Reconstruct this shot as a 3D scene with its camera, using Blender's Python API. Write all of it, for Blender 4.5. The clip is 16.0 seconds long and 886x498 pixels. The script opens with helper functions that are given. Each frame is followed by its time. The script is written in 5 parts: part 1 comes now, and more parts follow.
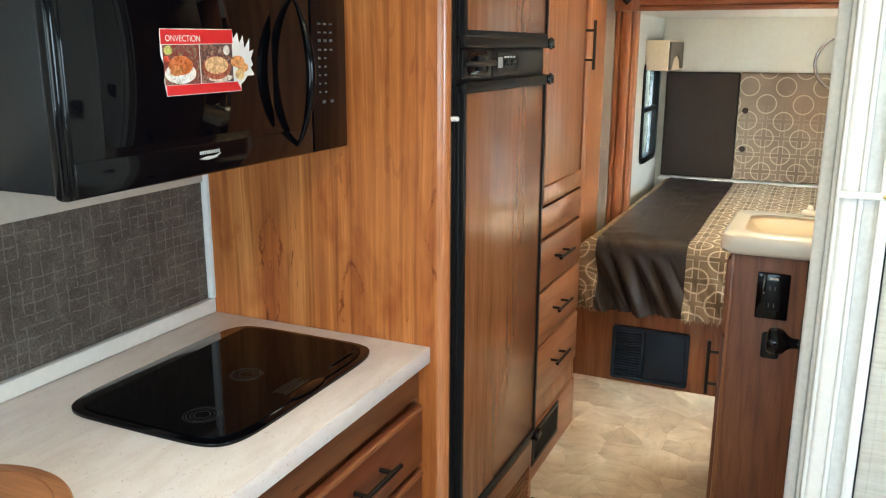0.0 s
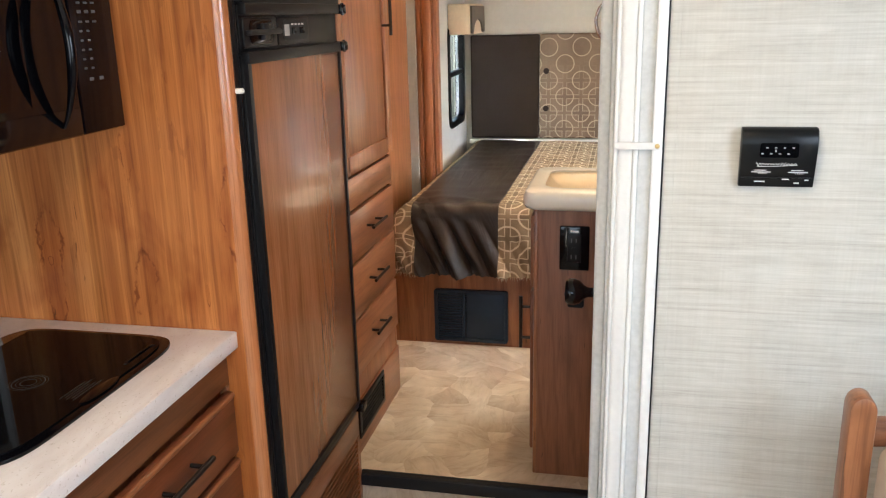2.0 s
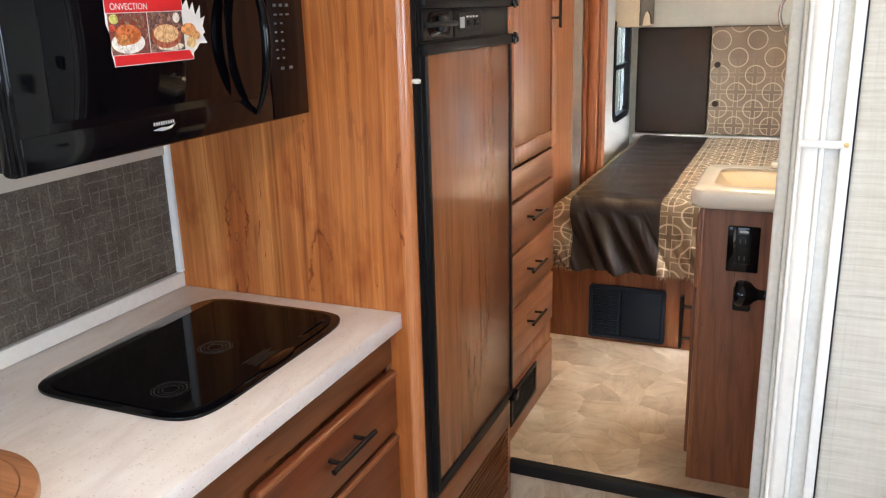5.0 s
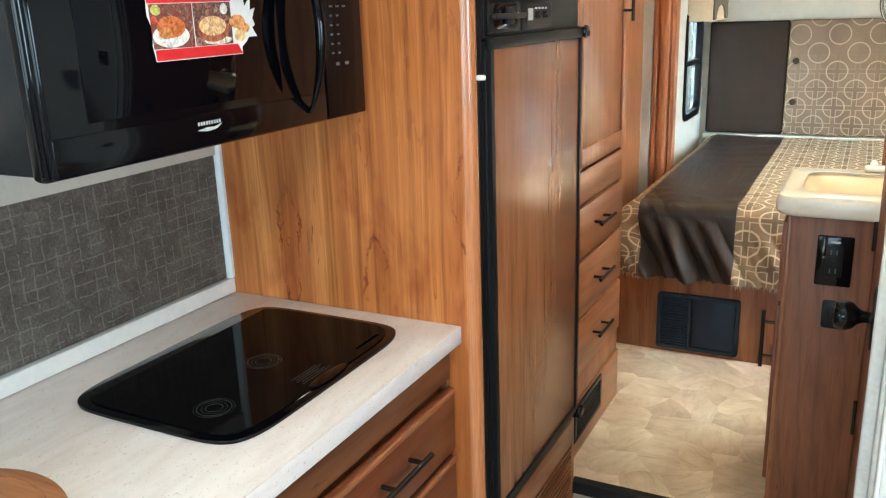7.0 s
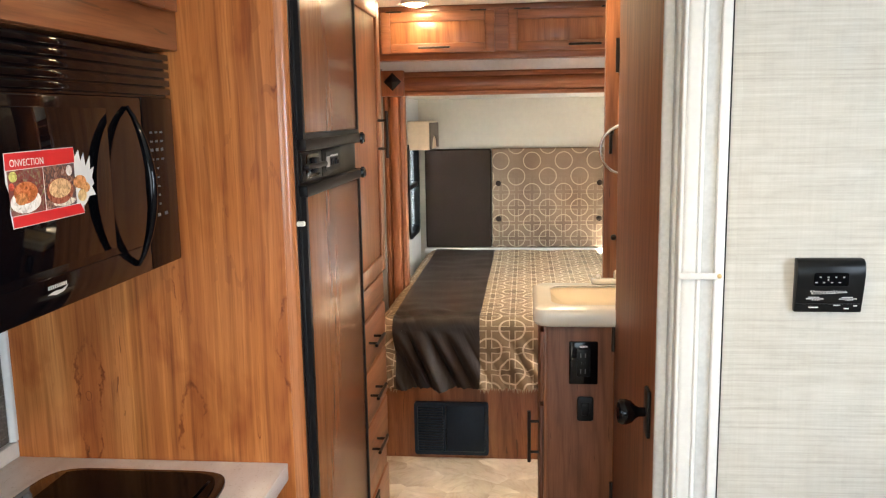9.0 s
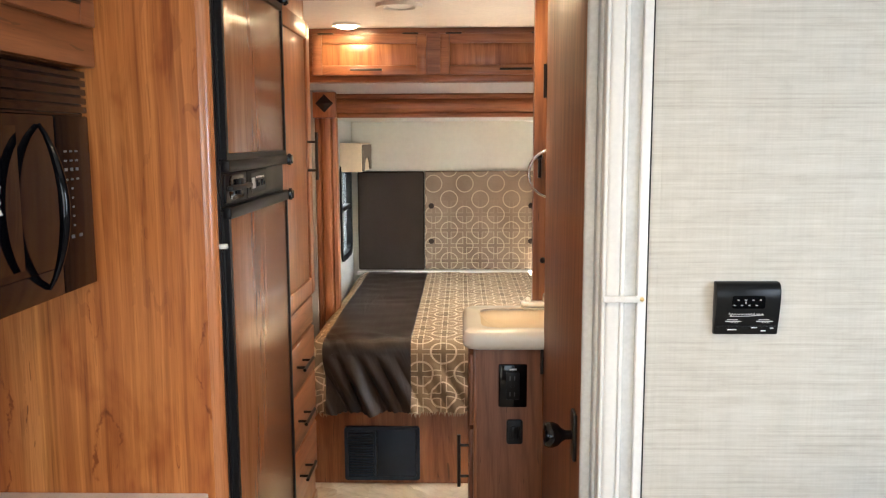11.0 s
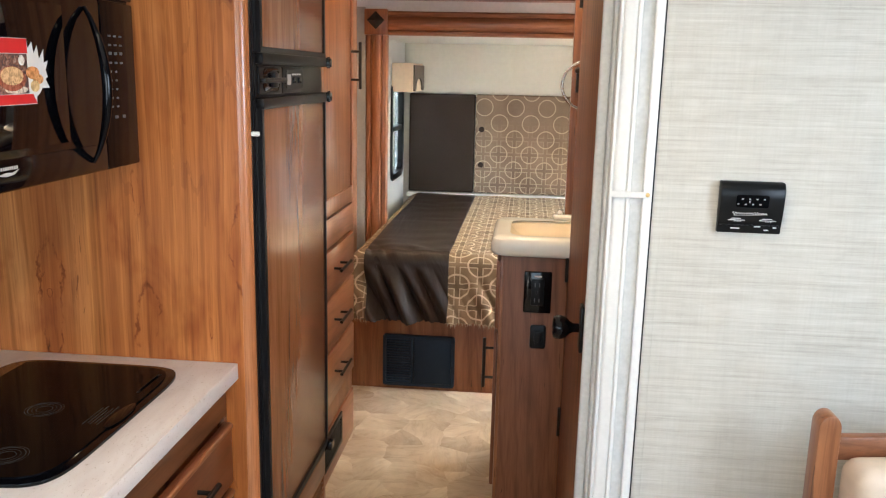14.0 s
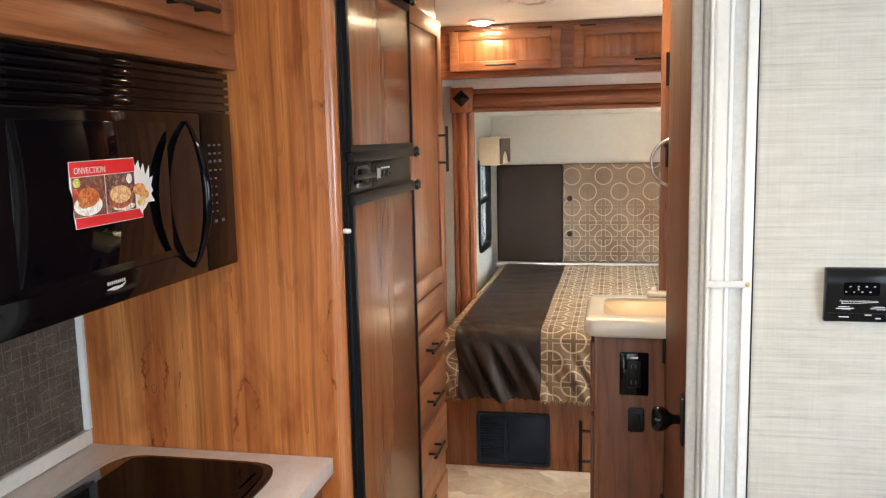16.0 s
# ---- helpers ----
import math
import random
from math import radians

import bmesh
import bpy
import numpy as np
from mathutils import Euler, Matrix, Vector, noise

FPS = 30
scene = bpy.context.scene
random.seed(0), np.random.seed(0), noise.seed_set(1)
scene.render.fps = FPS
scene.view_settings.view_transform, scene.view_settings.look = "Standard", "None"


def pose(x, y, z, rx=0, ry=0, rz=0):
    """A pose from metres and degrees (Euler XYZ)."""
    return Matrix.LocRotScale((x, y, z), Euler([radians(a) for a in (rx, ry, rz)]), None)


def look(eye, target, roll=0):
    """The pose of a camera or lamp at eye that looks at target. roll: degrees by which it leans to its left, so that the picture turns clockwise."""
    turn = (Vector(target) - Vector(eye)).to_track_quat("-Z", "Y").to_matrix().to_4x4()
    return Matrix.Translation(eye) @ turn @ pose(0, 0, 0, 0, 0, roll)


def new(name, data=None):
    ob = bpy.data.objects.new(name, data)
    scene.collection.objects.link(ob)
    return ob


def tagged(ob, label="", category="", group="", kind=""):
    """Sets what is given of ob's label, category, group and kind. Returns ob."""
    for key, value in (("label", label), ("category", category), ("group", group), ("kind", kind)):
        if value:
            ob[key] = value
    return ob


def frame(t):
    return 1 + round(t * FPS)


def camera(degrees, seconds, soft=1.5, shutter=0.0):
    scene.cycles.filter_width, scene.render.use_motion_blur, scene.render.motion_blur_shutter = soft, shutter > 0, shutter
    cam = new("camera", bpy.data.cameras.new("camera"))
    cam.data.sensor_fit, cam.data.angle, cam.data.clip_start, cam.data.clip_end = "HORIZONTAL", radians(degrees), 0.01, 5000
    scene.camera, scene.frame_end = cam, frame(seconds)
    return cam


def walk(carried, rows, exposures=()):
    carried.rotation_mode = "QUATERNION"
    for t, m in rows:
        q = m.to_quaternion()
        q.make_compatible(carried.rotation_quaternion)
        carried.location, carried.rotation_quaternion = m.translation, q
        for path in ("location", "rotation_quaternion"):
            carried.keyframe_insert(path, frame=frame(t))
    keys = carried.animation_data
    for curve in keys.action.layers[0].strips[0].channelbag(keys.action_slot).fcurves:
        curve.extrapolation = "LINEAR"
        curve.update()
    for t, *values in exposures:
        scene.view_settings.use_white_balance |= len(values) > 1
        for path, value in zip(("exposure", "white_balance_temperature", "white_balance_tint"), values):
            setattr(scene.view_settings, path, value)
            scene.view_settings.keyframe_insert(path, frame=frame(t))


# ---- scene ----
cam = camera(56.5, 16.0, soft=1.2)
PATH = [
    (0, (0.107, -0.127, 1.544), (-0.701, 1.64, 1.067), 0.2),
    (0.5, (0.122, -0.085, 1.548), (-0.532, 1.744, 1.07), -0.4),
    (1, (0.122, -0.081, 1.544), (-0.443, 1.774, 1.051), -0.9),
    (1.5, (0.136, -0.079, 1.539), (-0.354, 1.791, 1.024), -1.2),
    (2, (0.153, -0.076, 1.536), (-0.265, 1.801, 0.987), -1.4),
    (2.5, (0.153, -0.083, 1.528), (-0.253, 1.79, 0.956), -1.1),
    (3, (0.152, -0.109, 1.54), (-0.37, 1.738, 0.976), -1.7),
    (3.5, (0.152, -0.119, 1.553), (-0.509, 1.689, 1.009), -2.0),
    (3.7, (0.15, -0.121, 1.551), (-0.538, 1.679, 1.016), -2.0),
    (6, (0.121, -0.049, 1.534), (-0.721, 1.672, 0.96), -1.6),
    (6.5, (0.112, -0.008, 1.533), (-0.783, 1.689, 0.969), -1.8),
    (7, (0.07, 0.005, 1.525), (-0.817, 1.709, 0.967), -2.0),
    (7.5, (-0.039, -0.083, 1.534), (-0.713, 1.72, 0.991), -2.4),
    (8, (-0.126, -0.128, 1.53), (-0.558, 1.749, 0.991), -1.1),
    (8.5, (-0.135, -0.143, 1.564), (-0.438, 1.78, 1.104), -0.6),
    (9, (-0.134, -0.162, 1.607), (-0.333, 1.802, 1.289), -1.0),
    (9.5, (-0.132, -0.167, 1.622), (-0.224, 1.815, 1.376), -1.0),
    (9.7, (-0.128, -0.164, 1.622), (-0.183, 1.822, 1.39), -0.9),
    (11.8, (-0.099, -0.149, 1.591), (-0.16, 1.823, 1.261), 0.3),
    (12, (-0.062, -0.156, 1.586), (-0.171, 1.81, 1.236), 0.7),
    (12.5, (-0.001, -0.189, 1.566), (-0.148, 1.77, 1.191), 1.4),
    (13, (0.021, -0.207, 1.563), (-0.1, 1.751, 1.173), 0.6),
    (13.5, (0.028, -0.203, 1.535), (-0.066, 1.755, 1.141), 1.0),
    (14, (-0.02, -0.238, 1.532), (-0.211, 1.708, 1.115), 1.3),
    (14.5, (-0.04, -0.26, 1.544), (-0.367, 1.67, 1.137), -0.2),
    (15, (-0.045, -0.269, 1.556), (-0.431, 1.657, 1.178), -0.7),
    (15.5, (-0.043, -0.244, 1.574), (-0.447, 1.685, 1.235), -1.0),
    (16, (-0.024, -0.222, 1.595), (-0.433, 1.716, 1.323), -1.3),
]
EXPOSURES = [(0, 4.63, 5640, -1), (0.5, 4.58, 5860, 5), (1.0, 4.53, 5910, 8), (1.5, 4.4, 5860, 9), (2.0, 4.45, 5910, 10), (3.0, 4.51, 5760, 9), (3.5, 4.54, 5790, 10), (6.0, 4.58, 5710, 10), (6.5, 4.73, 5460, 1), (7.0, 4.84, 5340, -2), (7.5, 4.82, 5340, -2), (8.0, 4.74, 5460, -2), (8.5, 4.48, 5860, 5), (9.0, 4.52, 6010, 8), (9.5, 4.34, 6110, 10), (12.0, 4.46, 6010, 10), (13.5, 4.48, 5890, 10), (14.5, 4.48, 5710, 7), (15.0, 4.44, 5720, 8), (16.0, 4.44, 5910, 9)]
walk(cam, [(t, look(eye, target, roll)) for t, eye, target, roll in PATH], EXPOSURES)

# ---- light ----
EXPOSURE = 4.6
scene.view_settings.exposure = EXPOSURE
world = bpy.data.worlds.new("sky")
scene.world = world
world.use_nodes = True
wn = world.node_tree.nodes
sky = wn.new("ShaderNodeTexSky")
sky.sky_type, sky.sun_disc = "NISHITA", False
sky.sun_elevation, sky.sun_rotation = radians(36.7), radians(119)
wn["Background"].inputs["Strength"].default_value = 0.02
world.node_tree.links.new(sky.outputs["Color"], wn["Background"].inputs["Color"])


def area(name, eye, target, sx, sy, watts, colour):
    data = bpy.data.lights.new(name, "AREA")
    data.shape, data.size, data.size_y, data.energy, data.color = "RECTANGLE", sx, sy, watts, colour
    ob = new(name, data)
    ob.matrix_world = look(eye, target)
    return ob


DAY = (0.78, 0.90, 1.0)
WARM = (1.0, 0.78, 0.53)
# daylight in the windscreen and bedroom windows; unseen dinette and kitchen fills added
area("daylight_windscreen", (0.0, -2.44, 1.35), (0.0, 0.0, 0.9), 1.7, 0.8, 1.0, DAY)
area("fill_dinette_side", (1.27, 0.2, 1.45), (-0.6, 0.6, 0.9), 0.8, 0.6, 1.15, (0.80, 0.90, 1.0))
area("fill_kitchen_side", (-1.17, -0.75, 1.45), (0.5, -0.4, 1.1), 0.7, 0.5, 0.25, DAY)
area("daylight_bedroom_window", (1.04, 2.98, 1.18), (-0.35, 3.00, 0.70), 0.75, 0.56, 0.22, (1.0, 0.97, 0.92))
area("daylight_slide_window", (0.87, 4.5, 1.15), (-0.2, 4.5, 1.0), 0.38, 0.48, 0.03, DAY)
sun = bpy.data.lights.new("sun", "SUN")
sun.energy, sun.angle, sun.color = 4.8, radians(0.6), (1.0, 0.95, 0.87)
new("sun", sun).matrix_world = look((1.05, 3.20, 1.40), (0.344, 3.588, 0.80))


def lamp(name, x, y, z, watts, radius=0.045):
    data = bpy.data.lights.new(name, "SPOT")
    data.energy, data.color, data.shadow_soft_size = watts, WARM, radius
    data.spot_size, data.spot_blend = radians(146), 0.8
    ob = new(name, data)
    ob.location = (x, y, z)
    return ob


lamp("ceiling_lamp_bedroom", -0.6, 3.43, 2.055, 0.24)
lamp("ceiling_lamp_hall", -0.02, 2.38, 2.055, 0.8)
lamp("ceiling_lamp_kitchen", -0.1, 0.6, 2.055, 1.05)

# ---- materials ----


def mat(name, rough=0.5, metal=0.0, colour=(0.5, 0.5, 0.5), coat=0.0, spec=None):
    m = bpy.data.materials.new(name)
    m.use_nodes = True
    b = m.node_tree.nodes["Principled BSDF"]
    b.inputs["Base Color"].default_value = (*colour, 1)
    b.inputs["Roughness"].default_value, b.inputs["Metallic"].default_value = rough, metal
    b.inputs["Coat Weight"].default_value, b.inputs["Coat Roughness"].default_value = coat, 0.2
    if spec is not None:
        b.inputs["Specular IOR Level"].default_value = spec
    return m


def node(m, kind, **values):
    n = m.node_tree.nodes.new(kind)
    for key, v in values.items():
        n.inputs[key].default_value = v
    return n


def link(m, a, b):
    m.node_tree.links.new(a, b)


def math_node(m, op, a, b=None):
    n = m.node_tree.nodes.new("ShaderNodeMath")
    n.operation = op
    for i, v in enumerate((a, b)):
        if v is None:
            continue
        if isinstance(v, (int, float)):
            n.inputs[i].default_value = v
        else:
            link(m, v, n.inputs[i])
    return n.outputs[0]


def coords(m, scale, jitter=0.0):
    """Object coordinates, stretched, with an offset of its own for each object."""
    tex = node(m, "ShaderNodeTexCoord")
    mp = node(m, "ShaderNodeMapping", Scale=scale)
    link(m, tex.outputs["Object"], mp.inputs["Vector"])
    if jitter:
        info = node(m, "ShaderNodeObjectInfo")
        off = node(m, "ShaderNodeCombineXYZ")
        for i, k in enumerate((1.0, 1.7, 2.3)):
            link(m, math_node(m, "MULTIPLY", info.outputs["Random"], jitter * k), off.inputs[i])
        link(m, off.outputs[0], mp.inputs["Location"])
    return mp.outputs["Vector"]


def ramp(m, fac, stops):
    r = m.node_tree.nodes.new("ShaderNodeValToRGB")
    e = r.color_ramp.elements
    while len(e) < len(stops):
        e.new(0.5)
    for el, (p, c) in zip(e, stops):
        el.position, el.color = p, (*c, 1)
    link(m, fac, r.inputs["Fac"])
    return r.outputs["Color"]


def noise_tex(m, vec, scale, detail=4.0, rough=0.55, dist=0.0):
    n = node(m, "ShaderNodeTexNoise", Scale=scale, Detail=detail, Roughness=rough, Distortion=dist)
    link(m, vec, n.inputs["Vector"])
    return n.outputs["Fac"]


def mix(m, fac, a, b, mode="MIX"):
    n = m.node_tree.nodes.new("ShaderNodeMix")
    n.data_type, n.blend_type = "RGBA", mode
    for sock, v in ((n.inputs[0], fac), (n.inputs[6], a), (n.inputs[7], b)):
        if isinstance(v, (int, float)):
            sock.default_value = v
        elif isinstance(v, tuple):
            sock.default_value = (*v, 1)
        else:
            link(m, v, sock)
    return n.outputs[2]


def bump(m, height, strength, dist=0.002):
    b = node(m, "ShaderNodeBump", Strength=strength, Distance=dist)
    link(m, height, b.inputs["Height"])
    link(m, b.outputs[0], m.node_tree.nodes["Principled BSDF"].inputs["Normal"])


def paint(m, colour):
    link(m, colour, m.node_tree.nodes["Principled BSDF"].inputs["Base Color"])


def wood(name, dark, mid, light, axis="z", rough=0.32, jitter=3.0, figure=1.0, coat=0.10, grain=0.4, rings=0.5, fleck_at=0.715):
    """Cherry: long grain along one axis, broad bands, fine pores and a few dark flecks."""
    m = mat(name, rough, coat=coat)
    lo, hi = 0.55, 7.0
    sc = {"z": (hi, hi, lo), "y": (hi, lo, hi), "x": (lo, hi, hi)}[axis]
    v = coords(m, sc, jitter)
    band = noise_tex(m, v, 1.6 * figure, 5, 0.62, 1.3)
    fine = noise_tex(m, v, 11, 4, 0.65, 0.3)
    base = ramp(m, band, [(0.32, dark), (0.47, mid), (0.68, light)])
    base = mix(m, grain, base, ramp(m, fine, [(0.3, (0.62, 0.58, 0.55)), (0.6, (1.0, 1.0, 1.0))]), "MULTIPLY")
    sc3 = {"z": (330, 330, 9), "y": (330, 9, 330), "x": (9, 330, 330)}[axis]
    pore = noise_tex(m, coords(m, sc3, jitter), 1.0, 2, 0.5)
    base = mix(m, 0.55, base, ramp(m, pore, [(0.34, (0.70, 0.66, 0.62)), (0.5, (1.0, 1.0, 1.0))]), "MULTIPLY")
    wave = node(m, "ShaderNodeTexWave", Scale=2.6, Distortion=7.0, Detail=3.0)
    wave.inputs["Detail Scale"].default_value, wave.inputs["Detail Roughness"].default_value = 1.3, 0.6
    wave.bands_direction = {"z": "DIAGONAL", "y": "DIAGONAL", "x": "DIAGONAL"}[axis]
    sc4 = {"z": (5, 5, 0.45), "y": (5, 0.45, 5), "x": (0.45, 5, 5)}[axis]
    link(m, coords(m, sc4, jitter), wave.inputs["Vector"])
    base = mix(m, rings, base, ramp(m, wave.outputs["Fac"], [(0.0, (0.66, 0.58, 0.52)), (0.16, (0.95, 0.94, 0.93)), (1.0, (1.08, 1.08, 1.08))]), "MULTIPLY")
    sc2 = {"z": (95, 95, 9), "y": (95, 9, 95), "x": (9, 95, 95)}[axis]
    fleck = noise_tex(m, coords(m, sc2, jitter), 0.55, 2, 0.5, 1.2)
    mask = math_node(m, "MULTIPLY", math_node(m, "GREATER_THAN", fleck, fleck_at), 0.7)
    base = mix(m, mask, base, tuple(c * 0.35 for c in dark))
    paint(m, base)
    bump(m, fine, 0.06)
    return m




def plank_print(name):
    """Cherry foil: upright planks, thin pale and dark lines, a few knots with loops of figure."""
    m = mat(name, 0.36, coat=0.08, spec=0.35)
    tex = node(m, "ShaderNodeTexCoord")
    sep = m.node_tree.nodes.new("ShaderNodeSeparateXYZ")
    link(m, tex.outputs["Object"], sep.inputs[0])
    sway = noise_tex(m, coords(m, (1.5, 1.5, 1.1)), 1.0, 2)
    across = math_node(m, "ADD", math_node(m, "ADD", sep.outputs[0], sep.outputs[1]), math_node(m, "MULTIPLY", sway, 0.035))
    soft = noise_tex(m, coords(m, (9, 9, 0.9)), 1.2, 5, 0.6, 0.8)
    base = ramp(m, soft, [(0.30, (0.385, 0.118, 0.028)), (0.48, (0.510, 0.174, 0.044)), (0.70, (0.615, 0.242, 0.070))])
    plank = m.node_tree.nodes.new("ShaderNodeTexWhiteNoise")
    plank.noise_dimensions = "1D"
    link(m, math_node(m, "FLOOR", math_node(m, "DIVIDE", across, 0.088)), plank.inputs["W"])
    base = mix(m, 0.8, base, ramp(m, plank.outputs["Value"], [(0.0, (0.80, 0.72, 0.68)), (0.5, (0.95, 0.93, 0.93)), (1.0, (1.13, 1.18, 1.20))]), "MULTIPLY")

    def streaks(freq, off):
        v = node(m, "ShaderNodeCombineXYZ")
        link(m, math_node(m, "ADD", math_node(m, "MULTIPLY", across, freq), off), v.inputs[0])
        link(m, math_node(m, "MULTIPLY", sep.outputs[2], 0.9), v.inputs[2])
        return noise_tex(m, v.outputs[0], 1.0, 2, 0.5)

    pale, dim, hair = streaks(62, 3.1), streaks(48, 17.7), streaks(150, 41.3)
    base = mix(m, 0.75, base, ramp(m, pale, [(0.565, (1.0, 1.0, 1.0)), (0.61, (1.18, 1.27, 1.32)), (0.70, (1.22, 1.34, 1.42))]), "MULTIPLY")
    base = mix(m, 0.75, base, ramp(m, dim, [(0.30, (0.50, 0.41, 0.36)), (0.40, (0.76, 0.70, 0.66)), (0.45, (1.0, 1.0, 1.0))]), "MULTIPLY")
    base = mix(m, 0.42, base, ramp(m, hair, [(0.30, (0.74, 0.70, 0.66)), (0.48, (1.0, 1.0, 1.0))]), "MULTIPLY")
    # contour lines of a stretched noise make loops and cathedral figure, in patches only
    hill = noise_tex(m, coords(m, (10, 10, 1.1)), 1.0, 2, 0.45, 0.4)
    loop = math_node(m, "ABSOLUTE", math_node(m, "SUBTRACT", math_node(m, "FRACT", math_node(m, "MULTIPLY", hill, 9.0)), 0.5))
    where = noise_tex(m, coords(m, (5, 5, 1.7)), 1.0, 1)
    rub = noise_tex(m, coords(m, (60, 60, 14)), 1.0, 3, 0.6)
    mask = math_node(m, "MULTIPLY", math_node(m, "LESS_THAN", loop, 0.06), math_node(m, "MULTIPLY", math_node(m, "GREATER_THAN", where, 0.54), math_node(m, "GREATER_THAN", rub, 0.46)))
    base = mix(m, math_node(m, "MULTIPLY", mask, 0.24), base, (0.20, 0.055, 0.02))
    blush = noise_tex(m, coords(m, (13, 13, 5)), 1.0, 3, 0.6, 0.6)
    base = mix(m, 0.8, base, ramp(m, blush, [(0.54, (1.0, 1.0, 1.0)), (0.70, (0.74, 0.60, 0.55))]), "MULTIPLY")
    pore = noise_tex(m, coords(m, (330, 330, 9)), 1.0, 2, 0.5)
    base = mix(m, 0.65, base, ramp(m, pore, [(0.34, (0.74, 0.70, 0.66)), (0.5, (1.0, 1.0, 1.0))]), "MULTIPLY")
    fleck = noise_tex(m, coords(m, (95, 95, 11)), 0.55, 2, 0.5, 1.2)
    base = mix(m, math_node(m, "MULTIPLY", math_node(m, "GREATER_THAN", fleck, 0.745), 0.7), base, (0.085, 0.026, 0.010))
    # sapwood lines that run the whole height: place across the board, tint
    place = math_node(m, "DIVIDE", math_node(m, "ADD", math_node(m, "ADD", sep.outputs[0], math_node(m, "MULTIPLY", sway, 0.012)), 1.2264), 0.64)
    one = (1.0, 1.0, 1.0)
    base = mix(m, 0.85, base, ramp(m, place, [(0.24, one), (0.252, (0.80, 0.74, 0.68)), (0.262, one), (0.43, one), (0.455, (1.16, 1.26, 1.2)), (0.466, one), (0.473, (0.70, 0.70, 0.60)), (0.481, (1.08, 1.14, 1.05)), (0.488, (0.66, 0.62, 0.54)), (0.497, one), (0.747, one), (0.757, (1.18, 1.30, 1.28)), (0.768, one), (0.795, one), (0.802, (0.70, 0.64, 0.56)), (0.810, one), (0.870, one), (0.880, (1.14, 1.2, 1.18)), (0.892, one)]), "MULTIPLY")
    # knots and long loops of figure: centre across, centre up, half width, half height
    wob = math_node(m, "MULTIPLY", math_node(m, "SUBTRACT", noise_tex(m, coords(m, (11, 11, 8)), 1.0, 5, 0.65), 0.5), 0.085)
    line = flush = None
    for cx, cz, ax, az in ((-1.037, 1.03, 0.026, 0.155), (-1.039, 1.046, 0.007, 0.011), (-0.826, 1.005, 0.030, 0.080), (-0.834, 1.113, 0.013, 0.015), (-0.828, 1.272, 0.010, 0.052), (-0.602, 1.16, 0.020, 0.11), (-0.607, 1.72, 0.012, 0.065), (-0.677, 0.985, 0.004, 0.026), (-0.715, 1.43, 0.004, 0.012)):
        du = math_node(m, "DIVIDE", math_node(m, "ADD", math_node(m, "SUBTRACT", sep.outputs[0], cx), math_node(m, "MULTIPLY", wob, min(1.0, ax / 0.02))), ax)
        dv = math_node(m, "DIVIDE", math_node(m, "SUBTRACT", sep.outputs[2], cz), az)
        far = math_node(m, "SQRT", math_node(m, "ADD", math_node(m, "MULTIPLY", du, du), math_node(m, "MULTIPLY", dv, dv)))
        rim_ = math_node(m, "SUBTRACT", 1.0, math_node(m, "MULTIPLY", math_node(m, "ABSOLUTE", math_node(m, "SUBTRACT", far, 0.9)), 7.0))
        core = math_node(m, "SUBTRACT", 1.45, far)
        line = rim_ if line is None else math_node(m, "MAXIMUM", line, rim_)
        flush = core if flush is None else math_node(m, "MAXIMUM", flush, core)
    base = mix(m, 0.9, base, ramp(m, flush, [(0.0, one), (0.9, (0.88, 0.80, 0.76))]), "MULTIPLY")
    broken = math_node(m, "MAXIMUM", math_node(m, "MULTIPLY", math_node(m, "SUBTRACT", noise_tex(m, coords(m, (26, 26, 17)), 1.0, 4, 0.6), 0.40), 6.0), 0.0)
    base = mix(m, 1.0, base, ramp(m, math_node(m, "MULTIPLY", line, broken), [(0.12, one), (0.9, (0.52, 0.40, 0.34))]), "MULTIPLY")
    paint(m, base)
    bump(m, hair, 0.04)
    return m


PANEL = plank_print("cherry_panel")
DOOR = wood("cherry_door", (0.250, 0.088, 0.031), (0.330, 0.125, 0.046), (0.400, 0.168, 0.066), fleck_at=0.82, rough=0.25, figure=1.3, coat=0.04, grain=0.25, rings=0.2)
lacquer = DOOR.node_tree.nodes["Principled BSDF"]
lacquer.inputs["Anisotropic"].default_value, lacquer.inputs["Specular IOR Level"].default_value = 1.0, 0.9
lacquer.inputs["Coat Weight"].default_value, lacquer.inputs["Coat Roughness"].default_value = 0.4, 0.24
# redder cherry, its colour also darkened for the worktop's shadow on the drawers
SHADED_DRAWER = wood("shaded_red_cherry_drawer", (0.100, 0.026, 0.010), (0.150, 0.042, 0.016), (0.200, 0.064, 0.025), axis="y")
# rail cherry with the shadow under the worktop put into its colour
SHADED_RAIL = wood("shaded_cherry_rail", (0.125, 0.042, 0.016), (0.185, 0.067, 0.026), (0.245, 0.096, 0.039), axis="y")
FRONT = wood("cherry_front", (0.205, 0.072, 0.026), (0.300, 0.114, 0.044), (0.385, 0.162, 0.066))
FRONT_Y = wood("cherry_rail", (0.205, 0.068, 0.025), (0.300, 0.110, 0.042), (0.38, 0.156, 0.062), axis="y")
FRONT_X = wood("cherry_cross_rail", (0.175, 0.062, 0.026), (0.25, 0.096, 0.042), (0.325, 0.138, 0.064), axis="x")
DARKW = wood("dark_cherry", (0.150, 0.051, 0.021), (0.218, 0.080, 0.034), (0.280, 0.112, 0.050), rough=0.5, coat=0.0)
EDGE = wood("cherry_edge_foil", (0.40, 0.135, 0.045), (0.50, 0.185, 0.066), (0.58, 0.235, 0.09), rough=0.26, coat=0.5, grain=0.3, rings=0.2)
